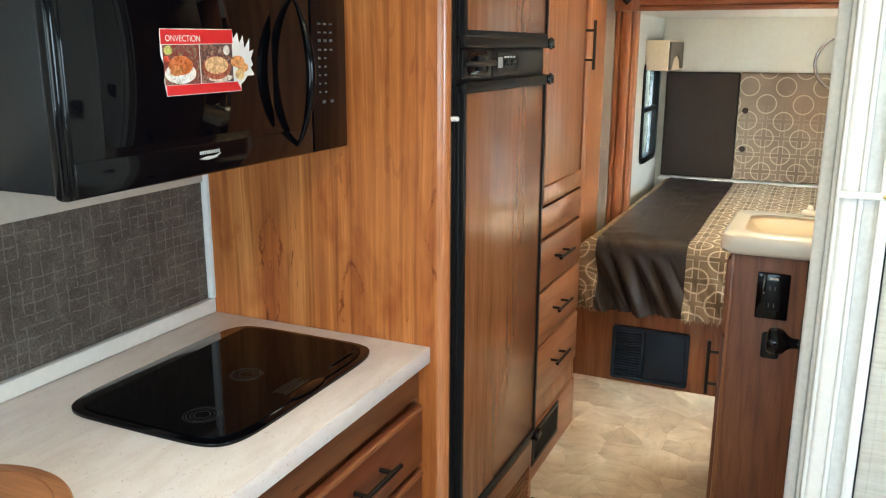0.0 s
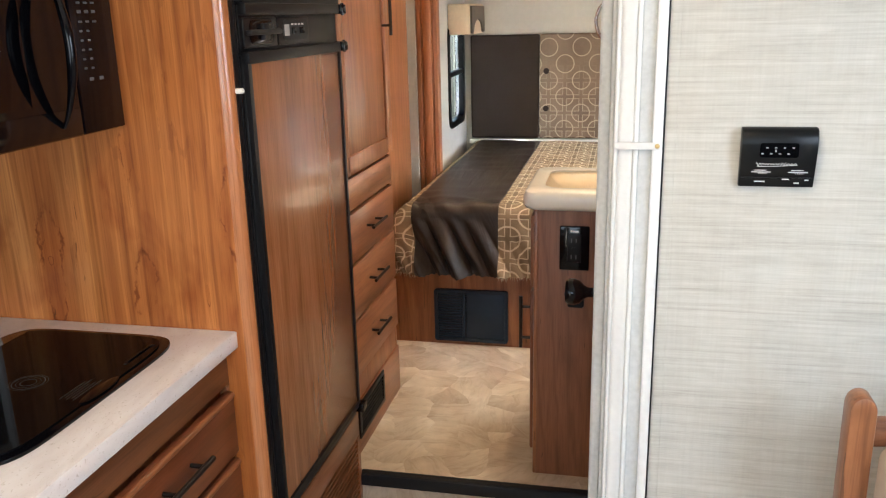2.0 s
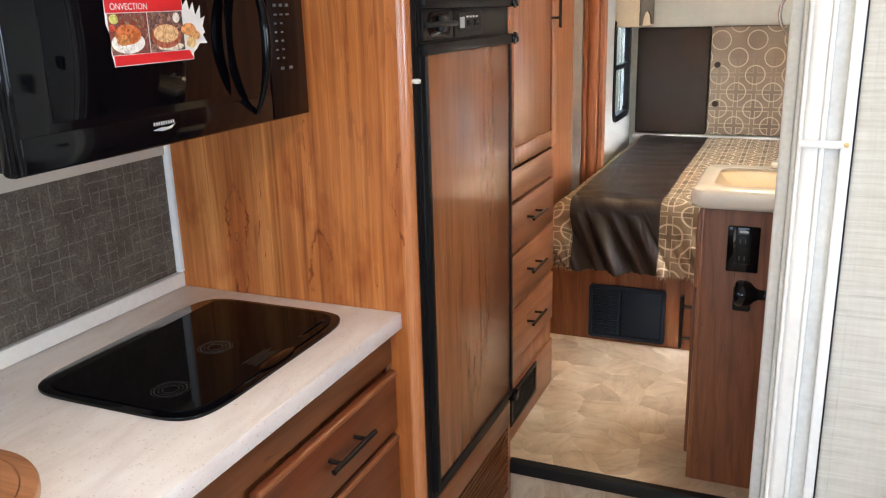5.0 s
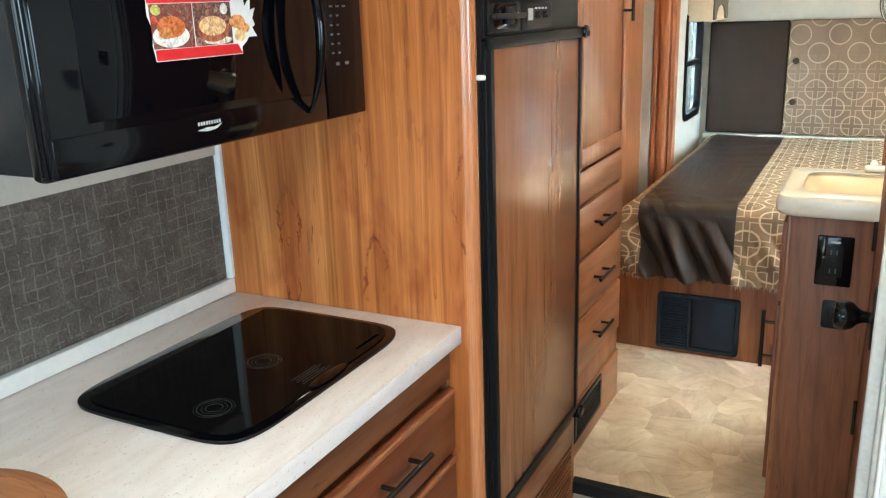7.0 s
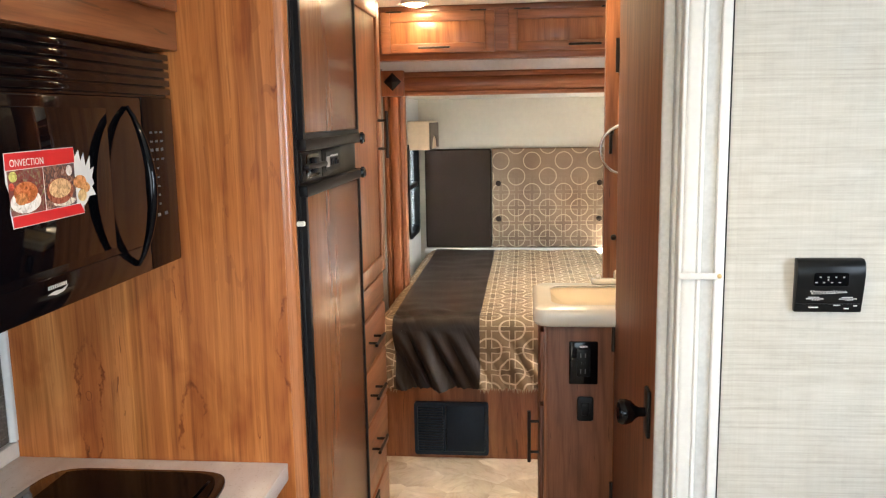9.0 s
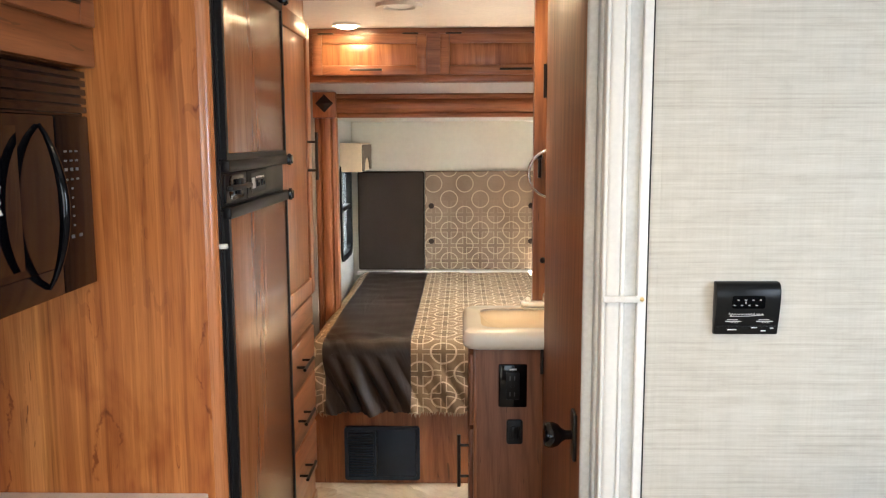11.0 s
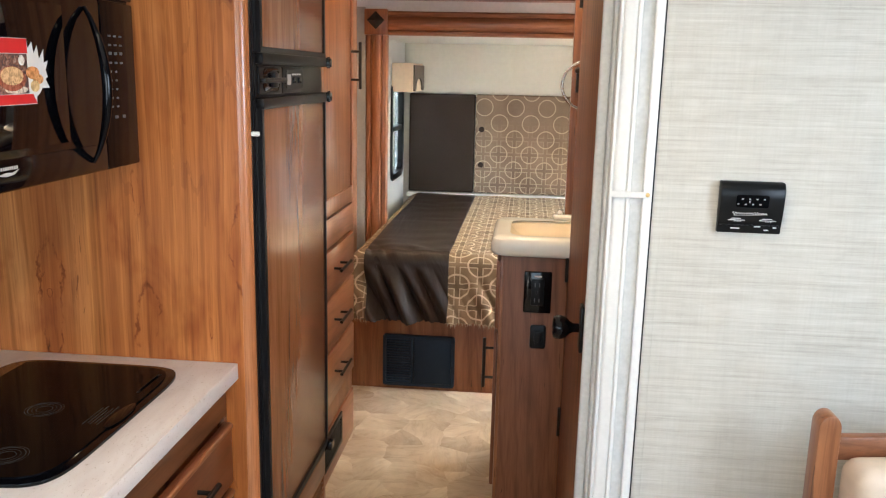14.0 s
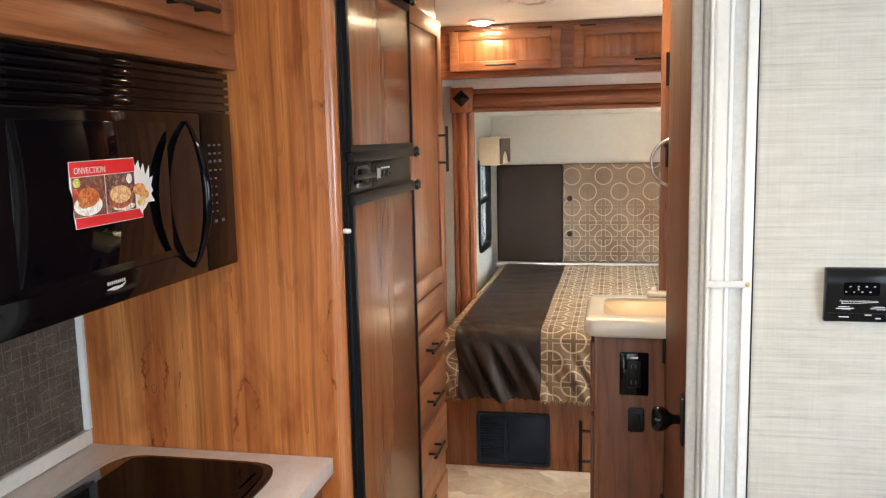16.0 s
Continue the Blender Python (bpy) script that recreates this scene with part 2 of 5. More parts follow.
BOARD = wood("cutting_board_wood", (0.30, 0.12, 0.05), (0.42, 0.19, 0.085), (0.50, 0.25, 0.12), axis="x")


def plain(name, colour, rough=0.5, metal=0.0, grain=0.08, scale=60, coat=0.0, relief=0.04, spec=0.5):
    """A plain surface with faint mottling and fine relief."""
    m = mat(name, rough, metal, colour, coat, spec)
    n = noise_tex(m, coords(m, (1, 1, 1)), scale, 3)
    big = noise_tex(m, coords(m, (1, 1, 1)), scale / 14, 2)
    lo = tuple(c * (1 - grain) for c in colour)
    hi = tuple(min(1, c * (1 + grain)) for c in colour)
    paint(m, mix(m, 0.5, ramp(m, n, [(0.3, lo), (0.7, hi)]), ramp(m, big, [(0.3, lo), (0.7, hi)])))
    r = math_node(m, "ADD", math_node(m, "MULTIPLY", big, 0.12), rough - 0.06)
    link(m, r, m.node_tree.nodes["Principled BSDF"].inputs["Roughness"])
    bump(m, n, relief, 0.001)
    return m


BLACK = plain("black_plastic", (0.008, 0.008, 0.009), 0.36, spec=0.18)
SATIN = plain("satin_black_trim", (0.008, 0.008, 0.009), 0.42, spec=0.2)
GLOSS = plain("gloss_black", (0.0022, 0.0022, 0.0032), 0.08, relief=0.0, spec=0.25)
GLASSBLACK = plain("black_oven_glass", (0.0018, 0.0018, 0.0028), 0.04, relief=0.0, spec=0.16)
HOBGLASS = plain("smoked_hob_glass", (0.0025, 0.0025, 0.0032), 0.05, relief=0.0, spec=0.3)
HOBGLASS.node_tree.nodes["Principled BSDF"].inputs["IOR"].default_value = 1.21
STEEL = plain("dark_steel_side", (0.010, 0.011, 0.013), 0.25, 0.0)
BRONZE = plain("oil_rubbed_bronze", (0.03, 0.025, 0.022), 0.33, 0.7)
CHROME = plain("brushed_nickel", (0.62, 0.60, 0.57), 0.22, 1.0)
BRASS = plain("brass", (0.62, 0.45, 0.2), 0.3, 1.0)
WHITE = plain("white_vinyl", (0.78, 0.77, 0.74), 0.38)
VINYLWHITE = plain("ivory_pleat_vinyl", (0.70, 0.68, 0.645), 0.5, grain=0.06, scale=90)
PLEAT = plain("grey_pleat_fabric", (0.545, 0.545, 0.53), 0.75, grain=0.14, scale=110)
CEIL = plain("cream_ceiling", (0.80, 0.76, 0.68), 0.7)
SLIDEWALL = plain("white_wall_panel", (0.60, 0.61, 0.60), 0.55)
GREYSEAL = plain("grey_seal", (0.30, 0.28, 0.26), 0.6)
CREAMBOX = plain("cream_plastic", (0.74, 0.60, 0.42), 0.4)
SINK = plain("cream_acrylic", (0.86, 0.80, 0.69), 0.22, coat=0.5, grain=0.02)
# bowl of the basin: warm lamp light from above put into its colour
BASIN = plain("lamplit_cream_acrylic", (0.92, 0.75, 0.52), 0.22, coat=0.4, grain=0.02)
NAVY = plain("charcoal_blue_plastic", (0.014, 0.024, 0.039), 0.4, spec=0.25)
RUBBER = plain("black_rubber", (0.011, 0.012, 0.014), 0.5, spec=0.3)
LEATHER = plain("brown_faux_leather", (0.036, 0.0245, 0.018), 0.42, spec=0.3, grain=0.15, scale=90, relief=0.1)



def crumple(m):
    """Creased cloth: broad soft wrinkles under the fine grain."""
    b1 = node(m, "ShaderNodeBump", Strength=0.13, Distance=0.012)
    sep = m.node_tree.nodes.new("ShaderNodeSeparateXYZ")
    link(m, node(m, "ShaderNodeTexCoord").outputs["Object"], sep.inputs[0])
    turn = node(m, "ShaderNodeCombineXYZ")
    link(m, math_node(m, "ADD", sep.outputs[0], math_node(m, "MULTIPLY", sep.outputs[2], 0.42)), turn.inputs[0])
    link(m, math_node(m, "MULTIPLY", sep.outputs[2], 0.14), turn.inputs[2])
    link(m, math_node(m, "MULTIPLY", sep.outputs[1], 0.10), turn.inputs[1])
    n_ = noise_tex(m, turn.outputs[0], 22, 3, 0.5, 0.6)
    ridge = math_node(m, "SUBTRACT", 1.0, math_node(m, "MULTIPLY", math_node(m, "ABSOLUTE", math_node(m, "SUBTRACT", n_, 0.5)), 4.0))
    w_ = math_node(m, "ADD", ridge, math_node(m, "MULTIPLY", noise_tex(m, coords(m, (1.0, 0.5, 0.6)), 60, 3, 0.6, 1.2), 0.5))
    link(m, w_, b1.inputs["Height"])
    fine = [n for n in m.node_tree.nodes if n.type == "BUMP" and n != b1][0]
    link(m, b1.outputs[0], fine.inputs["Normal"])


crumple(LEATHER)
VELVET = plain("brown_headboard_vinyl", (0.036, 0.025, 0.019), 0.65, spec=0.12, grain=0.1, scale=120, relief=0.12)
CUSHION = plain("cream_vinyl_cushion", (0.60, 0.48, 0.37), 0.5)
TAUPE = plain("taupe_trim", (0.60, 0.54, 0.45), 0.6)
PRINT = plain("white_print", (0.75, 0.75, 0.75), 0.5)
GREYPRINT = plain("grey_print", (0.115, 0.114, 0.114), 0.5, spec=0.2)
THERMO = plain("matte_black_case", (0.0055, 0.0055, 0.006), 0.32, spec=0.2)
DIMPRINT = plain("dim_print", (0.45, 0.45, 0.455), 0.5)
FAINT = plain("faint_print", (0.024, 0.024, 0.025), 0.35, spec=0.2)
CREAMWALL = plain("cream_slide_wall", (0.635, 0.615, 0.54), 0.6, grain=0.05, scale=45)
RED = plain("red_print", (0.62, 0.02, 0.025), 0.4)


def counter_mat():
    m = mat("white_laminate", 0.30)
    v = coords(m, (1, 1, 1))
    streak = noise_tex(m, coords(m, (9, 2.2, 9)), 2.2, 6, 0.6, 1.0)
    speck = noise_tex(m, v, 130, 2)
    base = ramp(m, streak, [(0.3, (0.69, 0.632, 0.622)), (0.5, (0.77, 0.722, 0.715)), (0.7, (0.83, 0.80, 0.80))])
    mask = math_node(m, "MULTIPLY", math_node(m, "GREATER_THAN", speck, 0.70), 0.4)
    base = mix(m, mask, base, (0.40, 0.30, 0.23))
    fleck = noise_tex(m, coords(m, (1.0, 0.45, 1.0)), 340, 2, 0.5)
    base = mix(m, math_node(m, "MULTIPLY", math_node(m, "GREATER_THAN", fleck, 0.685), 0.5), base, (0.34, 0.25, 0.20))
    cloud = noise_tex(m, v, 9, 4, 0.6)
    paint(m, mix(m, 0.6, base, ramp(m, cloud, [(0.35, (0.93, 0.90, 0.89)), (0.65, (1.0, 1.0, 1.0))]), "MULTIPLY"))
    return m


COUNTER = counter_mat()


def vinyl_floor():
    """Stone-look sheet: torn, overlapping fans of cream, tan and brown."""
    m = mat("stone_look_vinyl", 0.36)
    v = coords(m, (1, 1, 1))
    warp = node(m, "ShaderNodeTexNoise", Scale=4.2, Detail=3.0, Roughness=0.5)
    link(m, v, warp.inputs["Vector"])
    add = m.node_tree.nodes.new("ShaderNodeVectorMath")
    add.operation = "MULTIPLY_ADD"
    link(m, warp.outputs["Color"], add.inputs[0])
    add.inputs[1].default_value = (0.11, 0.11, 0.0)
    link(m, v, add.inputs[2])
    vor = node(m, "ShaderNodeTexVoronoi", Scale=7.0)
    link(m, add.outputs[0], vor.inputs["Vector"])
    sep = m.node_tree.nodes.new("ShaderNodeSeparateColor")
    link(m, vor.outputs["Color"], sep.inputs[0])
    # each fan has its own direction: brushed streaks and a fade from edge to edge
    away = m.node_tree.nodes.new("ShaderNodeVectorMath")
    away.operation = "SUBTRACT"
    link(m, add.outputs[0], away.inputs[0])
    link(m, vor.outputs["Position"], away.inputs[1])
    rot = m.node_tree.nodes.new("ShaderNodeVectorRotate")
    rot.rotation_type = "Z_AXIS"
    link(m, away.outputs[0], rot.inputs["Vector"])
    link(m, math_node(m, "MULTIPLY", sep.outputs[1], 6.28), rot.inputs["Angle"])
    part_ = m.node_tree.nodes.new("ShaderNodeSeparateXYZ")
    link(m, rot.outputs[0], part_.inputs[0])
    fade = math_node(m, "ADD", math_node(m, "MULTIPLY", sep.outputs[0], 0.55), math_node(m, "ADD", math_node(m, "MULTIPLY", part_.outputs[0], 5.0), 0.22))
    tone = ramp(m, fade, [(0.0, (0.42, 0.315, 0.215)), (0.35, (0.54, 0.43, 0.31)), (0.7, (0.66, 0.56, 0.43)), (1.0, (0.82, 0.74, 0.62))])
    stretch = node(m, "ShaderNodeMapping", Scale=(9.0, 42.0, 9.0))
    link(m, rot.outputs[0], stretch.inputs["Vector"])
    streak = noise_tex(m, stretch.outputs[0], 1.0, 5, 0.65, 0.8)
    soft = noise_tex(m, v, 6, 4, 0.6, 1.0)
    tone = mix(m, 0.40, tone, ramp(m, soft, [(0.3, (0.45, 0.345, 0.24)), (0.5, (0.60, 0.495, 0.37)), (0.7, (0.79, 0.71, 0.59))]))
    tone = mix(m, 0.75, tone, ramp(m, streak, [(0.28, (0.68, 0.60, 0.51)), (0.5, (0.96, 0.95, 0.93)), (0.7, (1.08, 1.07, 1.04))]), "MULTIPLY")
    broad = noise_tex(m, v, 3.2, 3)
    tone = mix(m, 0.5, tone, ramp(m, broad, [(0.35, (0.78, 0.72, 0.62)), (0.65, (1.05, 1.05, 1.05))]), "MULTIPLY")
    paint(m, tone)
    bump(m, streak, 0.08)
    return m


VINYL = vinyl_floor()


def wallpaper():
    """Cream grasscloth: long, thin, broken horizontal threads."""
    m = mat("grasscloth_wallpaper", 0.72)
    thread = noise_tex(m, coords(m, (2.4, 2.4, 120)), 1.7, 6, 0.70, 0.2)
    fine = noise_tex(m, coords(m, (9, 9, 320)), 1.0, 3, 0.6)
    weft = noise_tex(m, coords(m, (240, 240, 10)), 1.0, 3, 0.6)
    base = ramp(m, thread, [(0.28, (0.430, 0.398, 0.340)), (0.40, (0.525, 0.493, 0.432)), (0.56, (0.585, 0.556, 0.496)), (0.75, (0.640, 0.613, 0.556))])
    patch = noise_tex(m, coords(m, (16, 16, 42)), 1.0, 4, 0.65, 0.5)
    base = mix(m, 0.7, base, ramp(m, patch, [(0.32, (0.90, 0.895, 0.885)), (0.5, (1.0, 1.0, 1.0)), (0.68, (1.05, 1.05, 1.055))]), "MULTIPLY")
    base = mix(m, 0.35, base, ramp(m, fine, [(0.3, (0.80, 0.78, 0.74)), (0.7, (1.0, 1.0, 1.0))]), "MULTIPLY")
    base = mix(m, 0.17, base, ramp(m, weft, [(0.35, (0.78, 0.76, 0.73)), (0.65, (1.03, 1.03, 1.03))]), "MULTIPLY")
    slub = noise_tex(m, coords(m, (70, 70, 5)), 1.0, 3, 0.6)
    base = mix(m, 0.25, base, ramp(m, slub, [(0.36, (0.92, 0.91, 0.90)), (0.5, (1.0, 1.0, 1.0)), (0.66, (1.05, 1.05, 1.05))]), "MULTIPLY")
    paint(m, base)
    bump(m, thread, 0.15, 0.001)
    return m


PAPER = wallpaper()


def backsplash_mat():
    """Grey woven-look board with scratchy pale crosshatch lines."""
    m = mat("woven_backsplash", 0.6)
    tone = noise_tex(m, coords(m, (1, 1, 1)), 17, 4, 0.6)
    base = ramp(m, tone, [(0.3, (0.066, 0.052, 0.040)), (0.55, (0.112, 0.092, 0.072)), (0.8, (0.165, 0.138, 0.108))])
    grit = noise_tex(m, coords(m, (1, 1, 1)), 210, 3, 0.7)
    base = mix(m, 0.85, base, ramp(m, grit, [(0.34, (0.58, 0.56, 0.54)), (0.5, (1.0, 1.0, 1.0)), (0.66, (1.45, 1.43, 1.40))]), "MULTIPLY")
    lines = None
    for sc, seed in (((1, 26, 26), "h"), ((1, 38, 38), "v")):
        tex = node(m, "ShaderNodeTexCoord")
        sep = m.node_tree.nodes.new("ShaderNodeSeparateXYZ")
        link(m, tex.outputs["Object"], sep.inputs[0])
        along, cross = (1, 2) if seed == "h" else (2, 1)
        wob = noise_tex(m, coords(m, (1, 22, 22)), 1.0, 2)
        c = math_node(m, "ADD", math_node(m, "MULTIPLY", sep.outputs[cross], 44 if seed == "h" else 40), math_node(m, "MULTIPLY", wob, 0.5))
        f = math_node(m, "ABSOLUTE", math_node(m, "SUBTRACT", math_node(m, "FRACT", c), 0.5))
        cell = math_node(m, "FLOOR", c)
        vec = node(m, "ShaderNodeCombineXYZ")
        link(m, math_node(m, "MULTIPLY", sep.outputs[along], 16.0), vec.inputs[0])
        link(m, math_node(m, "MULTIPLY", cell, 7.31), vec.inputs[1])
        gate = noise_tex(m, vec.outputs[0], 1.0, 1)
        on = math_node(m, "MULTIPLY", math_node(m, "LESS_THAN", f, 0.055), math_node(m, "GREATER_THAN", gate, 0.44))
        lines = on if lines is None else math_node(m, "MAXIMUM", lines, on)
    scratch = noise_tex(m, coords(m, (1, 1, 1)), 160, 3)
    lines = math_node(m, "MULTIPLY", lines, math_node(m, "MULTIPLY", math_node(m, "GREATER_THAN", scratch, 0.44), 0.5))
    paint(m, mix(m, lines, base, (0.27, 0.25, 0.215)))
    bump(m, lines, 0.3, 0.001)
    return m


SPLASH = backsplash_mat()


def circle_fabric(name, base_lo, base_hi, line, size, kind, start):
    """Woven circles and crosses. kind 'bed': along x and along the drape; 'board': along x and z."""
    m = mat(name, 0.85, spec=0.2)
    tex = node(m, "ShaderNodeTexCoord")
    sep = m.node_tree.nodes.new("ShaderNodeSeparateXYZ")
    link(m, tex.outputs["Object"], sep.inputs[0])
    u = math_node(m, "ADD", math_node(m, "DIVIDE", math_node(m, "SUBTRACT", sep.outputs[0], start[0]), size), 0.5)
    drape = math_node(m, "ADD", sep.outputs[1], sep.outputs[2]) if kind == "bed" else sep.outputs[2]
    w = math_node(m, "ADD", math_node(m, "DIVIDE", math_node(m, "SUBTRACT", drape, start[1]), size), 0.5)
    total = fill = None
    fade = 0.8
    if kind == "board":
        # the crosses of the weave fade out towards the top of the cloth
        lift = node(m, "ShaderNodeMapRange")
        for i, v_ in enumerate((1.0, 1.27, 0.75, 0.0), 1):
            lift.inputs[i].default_value = v_
        link(m, sep.outputs[2], lift.inputs[0])
        fade = lift.outputs[0]
    for off in (0.0, 0.5):
        fu = math_node(m, "SUBTRACT", math_node(m, "FRACT", math_node(m, "ADD", u, off + 20)), 0.5)
        fw = math_node(m, "SUBTRACT", math_node(m, "FRACT", math_node(m, "ADD", w, off + 20)), 0.5)
        r = math_node(m, "SQRT", math_node(m, "ADD", math_node(m, "MULTIPLY", fu, fu), math_node(m, "MULTIPLY", fw, fw)))
        ring = math_node(m, "LESS_THAN", math_node(m, "ABSOLUTE", math_node(m, "SUBTRACT", r, 0.270)), 0.020 if kind == "bed" else 0.016)
        inside = math_node(m, "LESS_THAN", r, 0.245)
        arm = math_node(m, "MINIMUM", math_node(m, "ABSOLUTE", fu), math_node(m, "ABSOLUTE", fw))
        outline = math_node(m, "LESS_THAN", math_node(m, "ABSOLUTE", math_node(m, "SUBTRACT", arm, 0.060)), 0.012)
        band = math_node(m, "LESS_THAN", arm, 0.05)
        edge = math_node(m, "MULTIPLY", outline, math_node(m, "LESS_THAN", r, 0.46))
        both = math_node(m, "MAXIMUM", ring, math_node(m, "MULTIPLY", edge, fade))
        total = both if total is None else math_node(m, "MAXIMUM", total, both)
        dark = math_node(m, "MULTIPLY", math_node(m, "MULTIPLY", band, inside), fade)
        fill = dark if fill is None else math_node(m, "MAXIMUM", fill, dark)
    weave = noise_tex(m, coords(m, (1, 1, 1)), 420, 2)
    tone = noise_tex(m, coords(m, (1, 1, 1)), 5, 3)
    base = ramp(m, tone, [(0.3, base_lo), (0.7, base_hi)])
    base = mix(m, math_node(m, "MULTIPLY", fill, 0.5 if kind == "bed" else 0.30), base, tuple(c * 0.32 for c in base_lo))
    col = mix(m, total, base, line)
    paint(m, mix(m, 0.5, col, ramp(m, weave, [(0.3, (0.7, 0.7, 0.7)), (0.7, (1.05, 1.05, 1.05))]), "MULTIPLY"))
    bump(m, weave, 0.25, 0.001)
    return m


BEDCLOTH = circle_fabric("circle_bedspread", (0.225, 0.160, 0.098), (0.335, 0.245, 0.15), (0.66, 0.54, 0.38), 0.188, "bed", (-0.281, 3.722))
HEADCLOTH = circle_fabric("circle_headboard", (0.195, 0.140, 0.096), (0.275, 0.205, 0.145), (0.47, 0.38, 0.265), 0.1865, "board", (-0.281, 1.337))


def glow(name, colour, power):
    m = mat(name, 0.4, colour=(0.9, 0.9, 0.9))
    b = m.node_tree.nodes["Principled BSDF"]
    b.inputs["Emission Color"].default_value, b.inputs["Emission Strength"].default_value = (*colour, 1), power
    return m


BULB = glow("lamp_lens", (1.0, 0.74, 0.40), 9.0)
PANE = mat("window_glass", 0.02, colour=(0.9, 0.95, 0.97))
PANE.node_tree.nodes["Principled BSDF"].inputs["Transmission Weight"].default_value = 1.0
OUTSIDE = glow("outdoor_haze", (0.55, 0.72, 0.85), 0.035)

# ---- building helpers ----


def box(x0, x1, y0, y1, z0, z1, bev=0.0, seg=2):
    bm = bmesh.new()
    bmesh.ops.create_cube(bm, size=1.0)
    for v in bm.verts:
        v.co = Vector(((x0 + x1) / 2 + v.co.x * (x1 - x0), (y0 + y1) / 2 + v.co.y * (y1 - y0), (z0 + z1) / 2 + v.co.z * (z1 - z0)))
    if bev:
        bmesh.ops.bevel(bm, geom=bm.edges[:], offset=bev, segments=seg, profile=0.5, affect="EDGES", clamp_overlap=True)
    return bm


def join(*parts_):
    """Several bmeshes as one."""
    out = bmesh.new()
    for b in parts_:
        me = bpy.data.meshes.new("tmp")
        b.to_mesh(me)
        b.free()
        out.from_mesh(me)
        bpy.data.meshes.remove(me)
    return out


def rod(a, b, r, seg=14, r2=None):
    a, b = Vector(a), Vector(b)
    bm = bmesh.new()
    bmesh.ops.create_cone(bm, cap_ends=True, segments=seg, radius1=r, radius2=r if r2 is None else r2, depth=(b - a).length)
    turn = (b - a).to_track_quat("Z", "Y").to_matrix().to_4x4()
    bmesh.ops.transform(bm, matrix=Matrix.Translation((a + b) / 2) @ turn, verts=bm.verts[:])
    return bm


def tube(points, r, seg=10, closed=False):
    """A round tube along points; r may be one radius or one for each point."""
    bm = bmesh.new()
    pts = [Vector(p) for p in points]
    n, rings = len(pts), []
    side = None
    for i, p in enumerate(pts):
        a = pts[(i - 1) % n] if closed or i else p
        b = pts[(i + 1) % n] if closed or i < n - 1 else p
        t = (b - a).normalized()
        side = (t.orthogonal() if side is None else side - t * side.dot(t)).normalized()
        up = t.cross(side)
        rr = r[i] if isinstance(r, (list, tuple)) else r
        rings.append([bm.verts.new(p + rr * (math.cos(2 * math.pi * k / seg) * side + math.sin(2 * math.pi * k / seg) * up)) for k in range(seg)])
    for i in range(n if closed else n - 1):
        a, b = rings[i], rings[(i + 1) % n]
        for k in range(seg):
            bm.faces.new((a[k], a[(k + 1) % seg], b[(k + 1) % seg], b[k]))
    if not closed:
        bm.faces.new(rings[0][::-1])
        bm.faces.new(rings[-1])
    bmesh.ops.recalc_face_normals(bm, faces=bm.faces[:])
    return bm


def prism(outline, axis, lo, hi, bev=0.0):
    """An outline of (a, b) pairs pushed along an axis: x -> (y, z), y -> (x, z), z -> (x, y)."""
    bm = bmesh.new()

    def at(a, b, d):
        return {"x": (d, a, b), "y": (a, d, b), "z": (a, b, d)}[axis]

    low = [bm.verts.new(at(a, b, lo)) for a, b in outline]
    high = [bm.verts.new(at(a, b, hi)) for a, b in outline]
    n = len(outline)
    for i in range(n):
        bm.faces.new((low[i], low[(i + 1) % n], high[(i + 1) % n], high[i]))
    bm.faces.new(low[::-1])
    bm.faces.new(high)
    bmesh.ops.recalc_face_normals(bm, faces=bm.faces[:])
    if bev:
        caps = [e for e in bm.edges if len({(v in low) for v in e.verts}) == 1]
        bmesh.ops.bevel(bm, geom=caps, offset=bev, segments=2, profile=0.5, affect="EDGES", clamp_overlap=True)
    return bm


def rounded(a0, a1, b0, b1, r, seg=6):
    """A rectangle with round corners."""
    out = []
    for ca, cb, start in ((a1 - r, b1 - r, 0), (a0 + r, b1 - r, 90), (a0 + r, b0 + r, 180), (a1 - r, b0 + r, 270)):
        for k in range(seg + 1):
            w = radians(start + 90 * k / seg)
            out.append((ca + r * math.cos(w), cb + r * math.sin(w)))
    return out


def ring_frame(outer_, inner_, axis, lo, hi):
    bm = bmesh.new()

    def at(a, b, d):
        return {"x": (d, a, b), "y": (a, d, b), "z": (a, b, d)}[axis]

    n = len(outer_)
    vs = [[bm.verts.new(at(a, b, d)) for a, b in o] for o in (outer_, inner_) for d in (lo, hi)]
    ol, oh, il, ih = vs
    for i in range(n):
        j = (i + 1) % n
        for q in ((ol[i], ol[j], oh[j], oh[i]), (ih[i], ih[j], il[j], il[i]), (oh[i], oh[j], ih[j], ih[i]), (il[i], il[j], ol[j], ol[i])):
            bm.faces.new(q)
    bmesh.ops.recalc_face_normals(bm, faces=bm.faces[:])
    return bm


def finish(ob, bm, material):
    me = bpy.data.meshes.new(ob)
    for f in bm.faces:
        # broad flat faces stay flat beside their rounded edges
        f.smooth = f.calc_area() / max(e.calc_length() for e in f.edges) < 0.02
    bm.to_mesh(me)
    bm.free()
    me.materials.append(material)
    try:
        me.set_sharp_from_angle(angle=radians(38))
    except AttributeError:
        pass
    return me


def part(name, bm, material, parent=None, label=""):
    ob = new(name, finish(name, bm, material))
    if parent is not None:
        ob.parent = parent
        ob.matrix_parent_inverse = parent.matrix_world.inverted()
    if label:
        ob["label"] = label
    return ob


